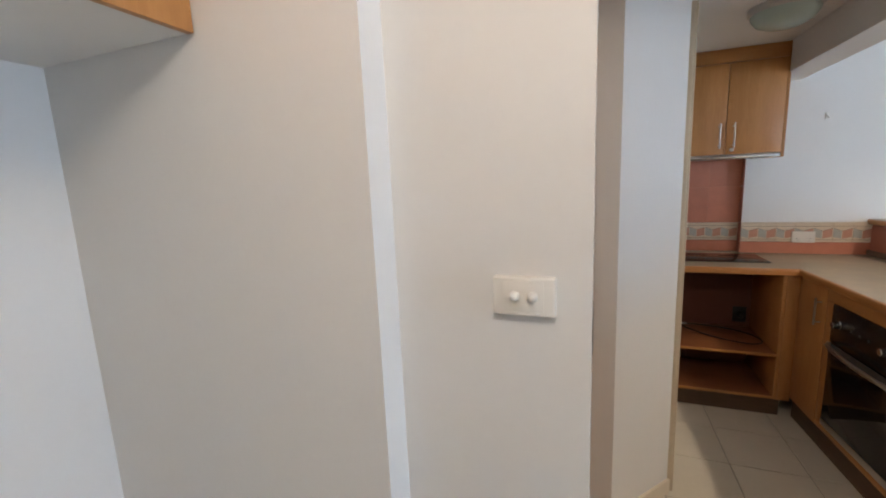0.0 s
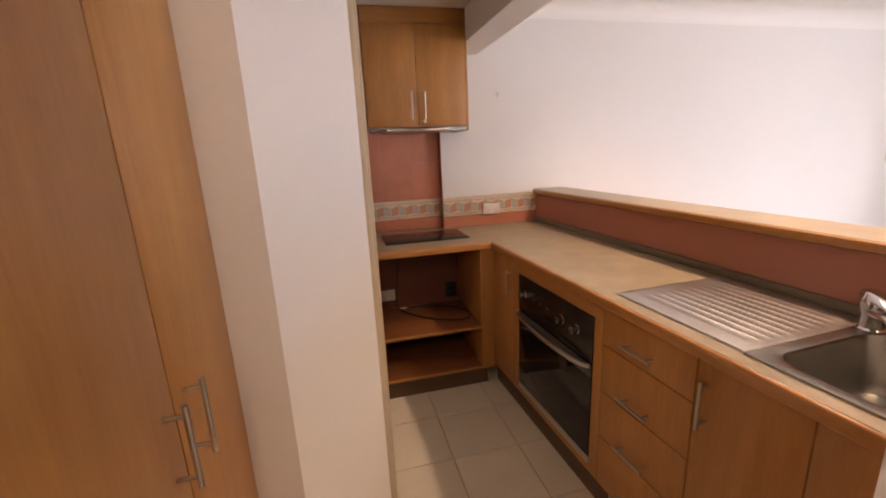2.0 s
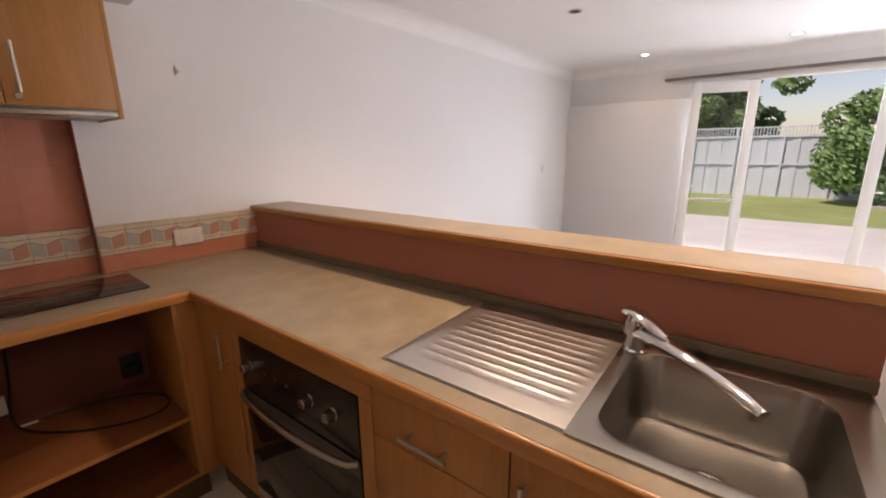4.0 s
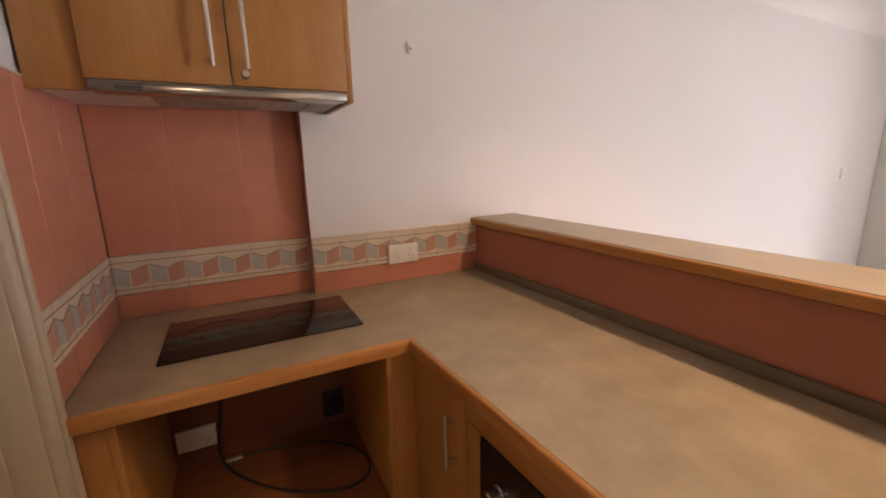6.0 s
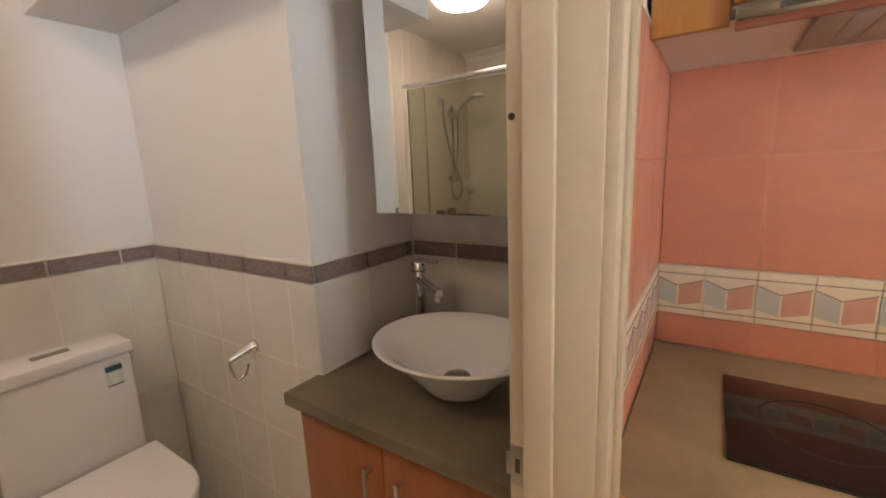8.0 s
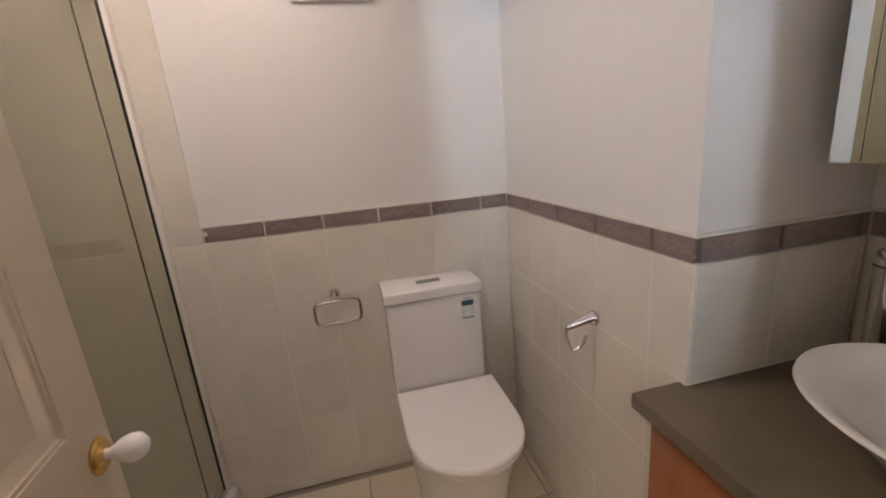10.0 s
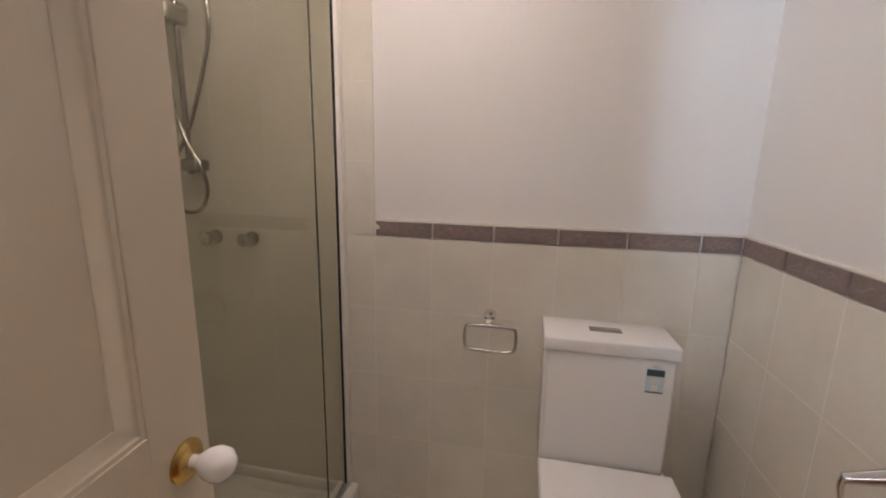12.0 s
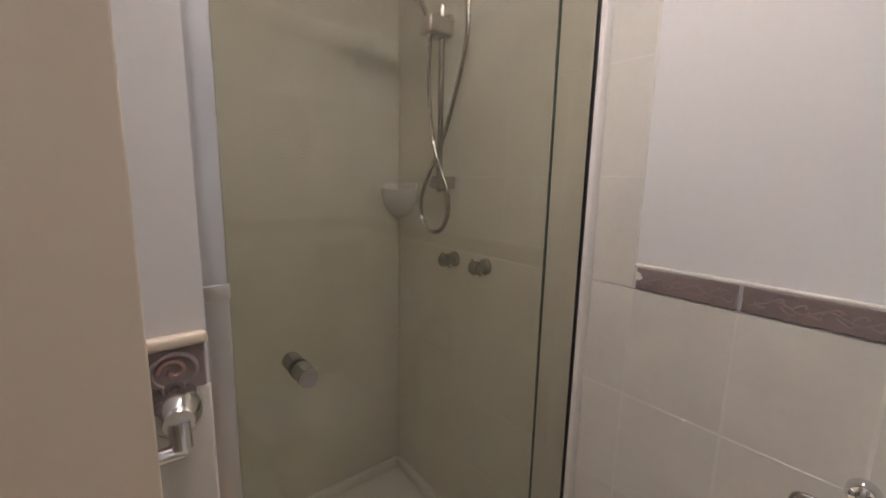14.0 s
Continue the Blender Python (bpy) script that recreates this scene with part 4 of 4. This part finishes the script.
def dring(x0, x1, hw, z, n=28, cy=3.335):
    """A D outline: flat at the wall end x0, round at x1."""
    xm = x1 - hw * 1.15
    pts = [(x0, cy - hw, z)]
    for i in range(n + 1):
        a = -math.pi / 2 + math.pi * i / n
        pts.append((xm + (x1 - xm) * math.cos(a) ** 0.85 if math.cos(a) > 0 else xm, cy + hw * math.sin(a), z))
    return pts + [(x0, cy + hw, z)]


wc = thing("toilet", "white close-coupled toilet suite with lid down", "toilet")
part("pan", loft([dring(-0.67, -0.20, 0.145, 0.001), dring(-0.67, -0.19, 0.15, 0.05), dring(-0.67, -0.145, 0.165, 0.26), dring(-0.67, -0.105, 0.178, 0.36), dring(-0.67, -0.075, 0.182, 0.415)]), PORCELAIN, wc)
part("seat", loft([dring(-0.505, -0.072, 0.178, 0.417), dring(-0.505, -0.064, 0.183, 0.42), dring(-0.505, -0.064, 0.183, 0.43), dring(-0.505, -0.069, 0.18, 0.433)]), SEAT, wc)
part("lid", loft([dring(-0.502, -0.069, 0.18, 0.435), dring(-0.503, -0.058, 0.186, 0.439), dring(-0.503, -0.058, 0.186, 0.449), dring(-0.50, -0.064, 0.181, 0.4545)]), SEAT, wc)
part("cistern", slab(-0.672, -0.510, 3.150, 3.498, 0.416, 0.796, 0.012, 3), PORCELAIN, wc)
part("cistern_lid", slab(-0.674, -0.503, 3.143, 3.504, 0.799, 0.838, 0.006, 3), PORCELAIN, wc)
part("flush_button", slab(-0.607, -0.575, 3.275, 3.365, 0.838, 0.8425, 0.0015), DARK_CHROME, wc, "dual flush button")
part("fixing_cap", spin([(0.007, 0), (0.006, 0.004)], (-0.155, 3.22, 0.14), 12, "y"), CHROME, wc)
lab = part("rating_label", slab(-0.510, -0.5092, 3.421, 3.468, 0.700, 0.772), PALE_BLUE, wc, "small water rating sticker")
part("printed_arc", loft([[(x, 3.4445 + 0.021 * math.cos(math.pi * i / 10), 0.7715 + 0.018 * math.sin(math.pi * i / 10)) for i in range(11)] for x in (-0.510, -0.5092)]), PLASTIC, lab)
part("printed_star", loft([[(x, 3.4445 + 0.013 * math.cos(math.pi * i / 8), 0.773 + 0.010 * math.sin(math.pi * i / 8)) for i in range(9)] for x in (-0.5092, -0.5088)]), PALE_BLUE, lab)
part("printed_bar", slab(-0.5092, -0.5087, 3.422, 3.467, 0.750, 0.769), INK, lab)
for z in (0.741, 0.735, 0.729):
    part("printed_bar", slab(-0.5092, -0.5087, 3.432, 3.458, z, z + 0.0025), PLASTIC, lab)
part("printed_bar", slab(-0.5092, -0.5087, 3.436, 3.453, 0.710, 0.724), PLASTIC, lab)
part("printed_bar", slab(-0.5092, -0.5087, 3.422, 3.467, 0.700, 0.704), INK, lab)

# Chipped corner of the first dado tile.
part("chip", loft([[(x, y, z) for y, z in ((2.579, 1.112), (2.579, 1.094), (2.588, 1.091), (2.596, 1.097), (2.590, 1.107))] for x in (-0.6725, -0.6712)]), WALL_GROUT, wall_west, "white chipped glaze")

# Towel ring.
ring = thing("towel_ring", "square chrome towel ring on the tiled wall", "towel ring")
part("rose", spin([(0.021, 0), (0.021, 0.014), (0.016, 0.022)], (-0.675, 2.975, 0.825), 24, "x"), CHROME, ring)
part("stem", cyl((-0.66, 2.975, 0.828), (-0.618, 2.975, 0.822), 0.007, 12), CHROME, ring)
yl, yr, zb, zt = 2.900, 3.064, 0.722, 0.808
c = 0.012
part("ring", tube([(-0.618, yl, zb + c), (-0.618, yl, zt - c), (-0.618, yl + c, zt), (-0.618, yr - c, zt), (-0.618, yr, zt - c), (-0.618, yr, zb + c), (-0.618, yr - c, zb), (-0.618, yl + c, zb)], 0.0052, 10, True), DARK_CHROME, ring)

# Paper holder.
ph = thing("paper_holder", "chrome toilet paper holder, empty, on the tiled wall", "paper holder")
part("rose", spin([(0.021, 0), (0.021, -0.01), (0.015, -0.018)], (-0.075, 3.684, 0.835), 24, "y"), CHROME, ph)
part("arm", cyl((-0.075, 3.676, 0.838), (-0.091, 3.606, 0.812), 0.016, 18, 0.0085), CHROME, ph)
part("hook", tube([(-0.091, 3.607, 0.812), (-0.092, 3.604, 0.795), (-0.088, 3.609, 0.765), (-0.083, 3.615, 0.748), (-0.077, 3.632, 0.750), (-0.073, 3.646, 0.764), (-0.071, 3.652, 0.79)], 0.0055, 10), CHROME, ph)

# Vanity and basin.
van = thing("vanity_unit", "reddish beech vanity cabinet with olive-grey laminate top", "vanity")
part("top", slab(0.215, 0.878, 3.572, 4.108, 0.778, 0.812, 0.004), VANITY_TOP, van, "olive-grey mottled laminate top")
part("carcass", slab(0.245, 0.876, 3.615, 4.10, 0.09, 0.776), RED_BEECH, van)
part("plinth", slab(0.255, 0.876, 3.65, 3.665, 0.0, 0.088), KICK, van)
for x0, x1, hx in ((0.245, 0.518, 0.487), (0.522, 0.796, 0.578)):
    dr = part("door", slab(x0, x1, 3.597, 3.614, 0.095, 0.77, 0.0015), RED_BEECH, van)
    bar_handle(dr, (hx, 3.597, 0.58), (hx, 3.597, 0.70), (0, -0.026, 0))
part("side_strip", slab(0.80, 0.876, 3.597, 3.614, 0.095, 0.77, 0.0015), RED_BEECH, van)
bas = thing("basin", "white porcelain round vessel basin on the vanity top", "basin")
prof = [(0.06, 0.0), (0.085, 0.003), (0.095, 0.012), (0.125, 0.045), (0.17, 0.088), (0.211, 0.118), (0.218, 0.124), (0.216, 0.129), (0.209, 0.128), (0.18, 0.112), (0.13, 0.072), (0.085, 0.042), (0.045, 0.030), (0.028, 0.026)]
part("bowl", spin(prof, (0.588, 3.815, 0.8125), 64, squash=0.87), PORCELAIN, bas)
part("waste", spin([(0.034, 0.0), (0.034, 0.003), (0.027, 0.0045), (0.02, 0.003), (0.018, 0.009), (0.004, 0.011)], (0.588, 3.815, 0.8385), 28), DARK_CHROME, bas, "chrome pop-up waste")
bt = thing("basin_mixer", "tall chrome basin mixer beside the vessel basin", "tap")
part("body", spin([(0.026, 0), (0.026, 0.006), (0.02, 0.01), (0.022, 0.235), (0.024, 0.241)], (0.352, 3.985, 0.812), 26), CHROME, bt)
part("spout", cyl((0.36, 3.98, 1.028), (0.468, 3.925, 1.008), 0.0155, 16, 0.013), CHROME, bt)
part("aerator", cyl((0.458, 3.93, 1.008), (0.458, 3.93, 0.985), 0.0105, 14), CHROME, bt)
part("lever_head", spin([(0.021, 0), (0.021, 0.022), (0.018, 0.026)], (0.352, 3.985, 1.055), 26), CHROME, bt)
part("lever", slab(0.342, 0.425, 3.974, 3.996, 1.079, 1.087, 0.002), CHROME, bt)

# Mirror cabinet.
mc = thing("mirror_cabinet", "frameless mirror-fronted bathroom cabinet on the wall", "mirror cabinet")
part("body", slab(0.312, 0.876, 3.874, 4.112, 1.245, 2.02), MELAMINE, mc)
part("mirror_door", slab(0.31, 0.874, 3.866, 3.872, 1.241, 2.022, 0.0008, 1), MIRROR, mc, "mirror glass door")
for x0, x1, z1 in ((0.545, 0.575, 1.2435), (0.575, 0.615, 1.2455), (0.615, 0.66, 1.244), (0.72, 0.79, 1.244)):
    part("worn_edge", slab(x0, x1, 3.8652, 3.866, 1.2412, z1), BLACK, mc, "dark flaked mirror edge")

# Exhaust vent.
vt = thing("exhaust_vent", "white square exhaust fan grille high on the wall", "vent")
fr = bmesh.new()
for a0, a1, b0, b1 in ((2.985, 3.01, 1.805, 2.065), (3.22, 3.245, 1.805, 2.065), (3.01, 3.22, 1.805, 1.83), (3.01, 3.22, 2.04, 2.065)):
    box(fr, -0.681, -0.665, a0, a1, b0, b1, 0.003)
part("frame", fr, PLASTIC, vt)
part("backing", slab(-0.681, -0.674, 3.01, 3.22, 1.83, 2.04), PLASTIC, vt)
part("hub", spin([(0.03, 0), (0.03, 0.008), (0.022, 0.012)], (-0.674, 3.115, 1.935), 24, "x"), PLASTIC, vt)
for r in (0.05, 0.068, 0.086):
    part("grille_ring", tube([(-0.668, 3.115 + r * math.cos(a), 1.935 + r * math.sin(a)) for a in [2 * math.pi * i / 16 for i in range(16)]], 0.004, 8, True), PLASTIC, vt)

# Shower: base, screen, fittings.
sb = thing("shower_tray", "white acrylic shower tray with raised front lip", "shower tray")
part("tray", slab(-0.674, 0.144, 1.602, 2.42, 0.0, 0.045, 0.004), SHOWER_BASE, sb)
part("front_lip", slab(-0.674, 0.144, 2.41, 2.50, 0.0, 0.095, 0.01, 3), SHOWER_BASE, sb)
part("coving", box(box(bmesh.new(), -0.674, -0.655, 1.602, 2.41, 0.04, 0.088, 0.008), -0.655, 0.144, 1.602, 1.621, 0.04, 0.088, 0.008), SHOWER_BASE, sb)
part("waste", spin([(0.04, 0), (0.04, 0.003), (0.03, 0.004)], (-0.27, 1.95, 0.045), 24), CHROME, sb)
scr = thing("shower_screen", "grey-green glass shower screen with pivot door in satin frame", "shower screen")
Y = 2.455
part("wall_channel", slab(-0.675, -0.645, Y - 0.014, Y + 0.018, 0.095, 1.895, 0.002), PLASTIC, scr, "white wall channel")
part("seal", slab(-0.645, -0.640, Y - 0.005, Y + 0.006, 0.10, 1.885), BLACK, scr, "black rubber seal")
gp = part("fixed_panel", slab(-0.640, -0.510, Y - 0.003, Y + 0.003, 0.10, 1.885), SHOWER_GLASS, scr, "narrow fixed glass panel", False)
part("panel_edge", slab(-0.510, -0.508, Y - 0.003, Y + 0.003, 0.10, 1.885), GLASS_EDGE, scr)
gd = part("glass_door", slab(-0.502, 0.117, Y - 0.003, Y + 0.003, 0.115, 1.88), SHOWER_GLASS, scr, "pivoting glass door", False)
for ob in (gp, gd):
    ob.visible_shadow = False
dk = part("door_knob", cyl((0.035, Y + 0.003, 1.035), (0.035, Y + 0.04, 1.035), 0.0135, 22), DARK_CHROME, gd, "small cylindrical nickel knob")
part("door_knob", cyl((0.035, Y - 0.003, 1.035), (0.035, Y - 0.032, 1.035), 0.0135, 22), DARK_CHROME, gd)
part("knob_band", cyl((0.035, Y + 0.003, 1.035), (0.035, Y + 0.009, 1.035), 0.0142, 22), BLACK, dk)
part("hinge_post", slab(0.120, 0.149, Y - 0.016, Y + 0.022, 0.095, 1.90, 0.004), ALU, scr, "satin aluminium post")
part("post_joint", slab(0.119, 0.1495, Y - 0.017, Y + 0.024, 1.155, 1.175, 0.002), NICKEL, scr)
part("top_rail", slab(-0.675, 0.149, Y - 0.018, Y + 0.018, 1.897, 1.92, 0.003), ALU, scr, "satin aluminium head rail")
part("sill_rail", slab(-0.645, 0.118, Y - 0.012, Y + 0.012, 0.0955, 0.112, 0.002), ALU, scr)

sh = thing("hand_shower", "chrome hand shower on a slide rail with looped hose", "shower")
part("rail", cyl((-0.64, 1.905, 1.26), (-0.64, 1.905, 1.84), 0.0095, 16), DARK_CHROME, sh)
for z in (1.285, 1.80):
    b = part("bracket", spin([(0.024, 0), (0.024, 0.012), (0.017, 0.03)], (-0.675, 1.90, z), 22, "x"), CHROME, sh)
part("slider", slab(-0.66, -0.60, 1.902, 1.968, 1.272, 1.312, 0.008, 3), DARK_CHROME, sh, "grey hose outlet")
part("cradle", slab(-0.665, -0.572, 1.868, 1.932, 1.745, 1.80, 0.010, 3), NICKEL, sh)
hd = part("handset", tube([(-0.60, 1.90, 1.74), (-0.58, 1.90, 1.80), (-0.52, 1.915, 1.85), (-0.42, 1.94, 1.885)], 0.013, 14), CHROME, sh)
part("rose", spin([(0.02, 0.03), (0.05, 0.012), (0.052, 0.0), (0.045, -0.004)], (-0.395, 1.946, 1.875), 28), NICKEL, hd, "round shower rose")
hose = [(-0.60, 1.895, 1.76), (-0.612, 1.872, 1.62), (-0.615, 1.885, 1.48), (-0.612, 1.918, 1.38), (-0.61, 1.975, 1.29), (-0.61, 1.998, 1.21), (-0.612, 1.97, 1.145), (-0.612, 1.915, 1.122), (-0.612, 1.86, 1.145),
        (-0.612, 1.829, 1.21), (-0.618, 1.865, 1.31), (-0.63, 1.921, 1.40), (-0.638, 1.975, 1.55), (-0.642, 2.03, 1.72), (-0.645, 2.02, 1.86)]
part("hose_outlet", spin([(0.024, 0), (0.024, 0.008), (0.012, 0.016), (0.012, 0.036)], (-0.675, 2.02, 1.865), 20, "x"), CHROME, sh)
part("hose", tube(hose, 0.0068, 10), DARK_CHROME, sh, "chrome spiral hose")
for y in (1.955, 2.105):
    tp = thing("shower_tap", "chrome capstan shower tap on the tiled wall", "tap", "shower taps")
    part("flange", spin([(0.026, 0), (0.026, 0.006), (0.016, 0.012), (0.014, 0.03)], (-0.675, y, 1.035), 24, "x"), DARK_CHROME, tp)
    part("handle", spin([(0.015, 0.03), (0.021, 0.036), (0.021, 0.056), (0.016, 0.062), (0.004, 0.064)], (-0.675, y, 1.035), 24, "x"), DARK_CHROME, tp)
    for a in range(4):
        a = math.pi / 4 + a * math.pi / 2
        part("lug", cyl((-0.634, y, 1.035), (-0.634, y + 0.031 * math.cos(a), 1.035 + 0.031 * math.sin(a)), 0.0045, 10), DARK_CHROME, tp)
soap = thing("soap_dish", "cream ceramic corner soap dish in the shower", "soap dish")


def fan(r, z, n=12):
    c = Vector((-0.674, 1.601, z))
    return [c] + [c + Vector((r * 0.62 * math.cos(a), r * 0.95 * math.sin(a), 0)) for a in [math.pi / 2 * i / n for i in range(n + 1)]]


part("dish", loft([fan(0.03, 1.15), fan(0.075, 1.17), fan(0.115, 1.205), fan(0.132, 1.25), fan(0.134, 1.262), fan(0.126, 1.262), fan(0.105, 1.215), fan(0.06, 1.195)]), PORCELAIN, soap)
part("back_plate", slab(-0.675, -0.668, 1.602, 1.728, 1.245, 1.288, 0.003), PORCELAIN, soap)
part("back_plate", slab(-0.667, -0.60, 1.5995, 1.606, 1.245, 1.285, 0.003), PORCELAIN, soap)

# ---- living room ----
for x, y, lit in ((5.98, 3.13, 1), (4.2, 3.14, 0), (5.98, 1.95, 1), (2.64, 2.75, 1), (2.64, 1.95, 1)):
    dl = thing("downlight", "small round recessed downlight, " + ("lit" if lit else "unlit"), "downlight", "living room downlights")
    part("rim", spin([(0.05, 0), (0.05, -0.004), (0.038, -0.006), (0.036, 0.0)], (x, y, 2.33), 28, cap0=False, cap1=False), NICKEL, dl)
    part("lens", spin([(0.036, -0.001), (0.034, -0.002)], (x, y, 2.33), 24), BULB if lit else OVEN_BLACK, dl)
sw2 = thing("light_switch", "small white switch plate on the far white wall", "light switch")
part("faceplate", slab(5.68, 5.75, 4.05, 4.06, 1.15, 1.235, 0.003), PLASTIC, sw2)
part("rocker", slab(5.705, 5.725, 4.046, 4.05, 1.18, 1.205, 0.001), PLASTIC, sw2)
pn = thing("sliding_panel", "large flat white sliding panel against the wall", "panel")
part("leaf", slab(6.358, 6.396, 2.745, 4.057, 0.02, 1.915, 0.003), PAINT, pn)
part("head_rail", slab(6.35, 6.40, 0.4, 3.0, 2.106, 2.128, 0.002), CURTAIN_TRACK, pn, "thin bronze track")


def glazed_leaf(name, label, m, w, h):
    """A glazed door leaf, hinged at its local origin, running along local x."""
    t = thing(name, label, "door", "garden doors", m=m)
    for x0, x1 in ((0, 0.085), (w - 0.085, w)):
        part("stile", slab(x0, x1, -0.02, 0.02, 0.01, h, 0.003), WHITE_GLOSS, t)
    for z0, z1 in ((0.01, 0.2), (h - 0.1, h)):
        part("rail", slab(0.085, w - 0.085, -0.02, 0.02, z0, z1, 0.003), WHITE_GLOSS, t)
    part("glazing_bar", slab(0.085, w - 0.085, -0.012, 0.012, 0.86, 0.885, 0.002), NICKEL, t, "thin dark glazing bar")
    g = part("pane", slab(0.085, w - 0.085, -0.003, 0.003, 0.2, h - 0.1), WINDOW_GLASS, t, "", False)
    g.visible_shadow = False
    hd = part("lever_handle", tube([(w - 0.04, -0.02, 1.0), (w - 0.04, -0.055, 1.0), (w - 0.10, -0.06, 1.0), (w - 0.15, -0.06, 1.0)], 0.008, 10), NICKEL, t, "nickel lever handle")
    return t


bm = box(bmesh.new(), 6.40, 6.52, 2.68, 2.74, 0, 2.1, 0.003)
box(bm, 6.40, 6.52, 0.30, 0.36, 0, 2.1, 0.003)
box(bm, 6.40, 6.52, 0.36, 2.68, 2.05, 2.1, 0.003)
structure("window_1", bm, WHITE_GLOSS, "white timber frame of the garden doors", True)
glazed_leaf("garden_door", "white glazed garden door standing ajar inwards", pose(6.44, 2.17, 0, 0, 0, 110), 0.575, 2.045)
glazed_leaf("garden_door", "white glazed garden door, closed", pose(6.46, 0.38, 0, 0, 0, 90), 0.93, 2.04)

# ---- garden ----
structure("ground", slab(-400, 900, -600, 600, -0.5, -0.13), LAWN, "mown green lawn")
structure("paving", slab(6.56, 12.2, -8, 12, -0.2, -0.10), CONCRETE, "pale concrete paving in bright light")
fence = thing("fence", "blue-grey sheet metal fence with lattice top", "fence")
for i in range(12):
    y = -4.0 + i * 1.2
    zig = [(18.0 + 0.025 * (k // 2 % 2), y + 1.2 * (k // 2 + k % 2) / 6) for k in range(12)]
    sheet = prism(zig + [(x + 0.004, yy) for x, yy in reversed(zig)], -0.13, 1.72)
    part("sheet", sheet, FENCE, fence, smooth=False)
    part("post", slab(17.96, 18.04, y - 0.03, y + 0.03, -0.13, 2.0), FENCE, fence)
    part("rail", slab(17.95, 18.0, y + 0.03, y + 1.17, 1.70, 1.76), FENCE, fence)
    part("rail", slab(17.95, 18.0, y + 0.03, y + 1.17, 0.85, 0.90), FENCE, fence)
    lat = bmesh.new()
    for k in range(14):
        box(lat, 18.0, 18.015, y + 0.03 + k * 0.082, y + 0.055 + k * 0.082, 1.76, 2.0)
    box(lat, 17.995, 18.02, y, y + 1.2, 1.99, 2.03)
    part("lattice", lat, FENCE, fence, smooth=False)


def foliage(seed, spots, count, size):
    """Small bent leaves scattered through lumpy clumps."""
    rnd = random.Random(seed)
    vs, fs = [], []
    for _ in range(count):
        c, r = rnd.choice(spots)
        d = Vector((rnd.gauss(0, 1), rnd.gauss(0, 1), rnd.gauss(0, 1))).normalized()
        p = Vector(c) + Vector((d.x * r[0], d.y * r[1], d.z * r[2])) * rnd.uniform(0.72, 1.05)
        if p.z < 0:
            continue
        a = (d + Vector((rnd.uniform(-1, 1), rnd.uniform(-1, 1), rnd.uniform(-1, 1)))).normalized()
        u = a.orthogonal().normalized() * size * rnd.uniform(0.6, 1.3)
        w = a.cross(u).normalized() * size * 0.45
        k = len(vs)
        vs += [p - u, p + w + a * size * 0.2, p + u, p - w + a * size * 0.2]
        fs += [(k, k + 1, k + 2), (k, k + 2, k + 3)]
    me = bpy.data.meshes.new("crown")
    me.from_pydata([tuple(v) for v in vs], [], fs)
    return me


def shrub(name, label, c, h, spread, leaf_mat, seed, count, size):
    rnd = random.Random(seed)
    t = thing(name, label, "tree")
    part("trunk", spin([(0.14, 0), (0.10, h * 0.3), (0.05, h * 0.75)], (c[0], c[1], -0.13), 12), BARK, t)
    spots = []
    for _ in range(26):
        z = rnd.uniform(0.08, 0.95) * h
        k = spread * (1.0 - 0.45 * (z / h) ** 2)
        spots.append(((c[0] + rnd.uniform(-k, k) * 0.7, c[1] + rnd.uniform(-k, k), z), (rnd.uniform(0.3, 0.6), rnd.uniform(0.35, 0.7), rnd.uniform(0.3, 0.6))))
    me = foliage(seed, spots, count, size)
    me.materials.append(leaf_mat)
    new("crown", me).parent = t
    return t


for i, (x, y, h) in enumerate(((16.6, 0.0, 4.4), (16.8, -1.6, 4.9), (16.6, -3.2, 4.6), (16.9, -4.9, 4.8))):
    shrub("hedge_tree", "dense bright green hedge tree beside the fence", (x, y), h, 1.0, LEAF, 11 + i, 9000, 0.10)
shrub("tree", "dark green tree beyond the fence", (24.0, 5.2), 5.0, 1.6, LEAF_DARK, 31, 4500, 0.16)
shrub("tree", "bright green tree beyond the fence", (22.5, 3.2), 4.6, 1.6, LEAF, 33, 5000, 0.16)
shrub("tree", "bright green tree beyond the fence", (21.0, 4.9), 4.4, 1.5, LEAF, 34, 5000, 0.15)
shrub("tree", "dark green tree beyond the fence", (25.0, 8.0), 6.0, 1.6, LEAF_DARK, 32, 4500, 0.16)
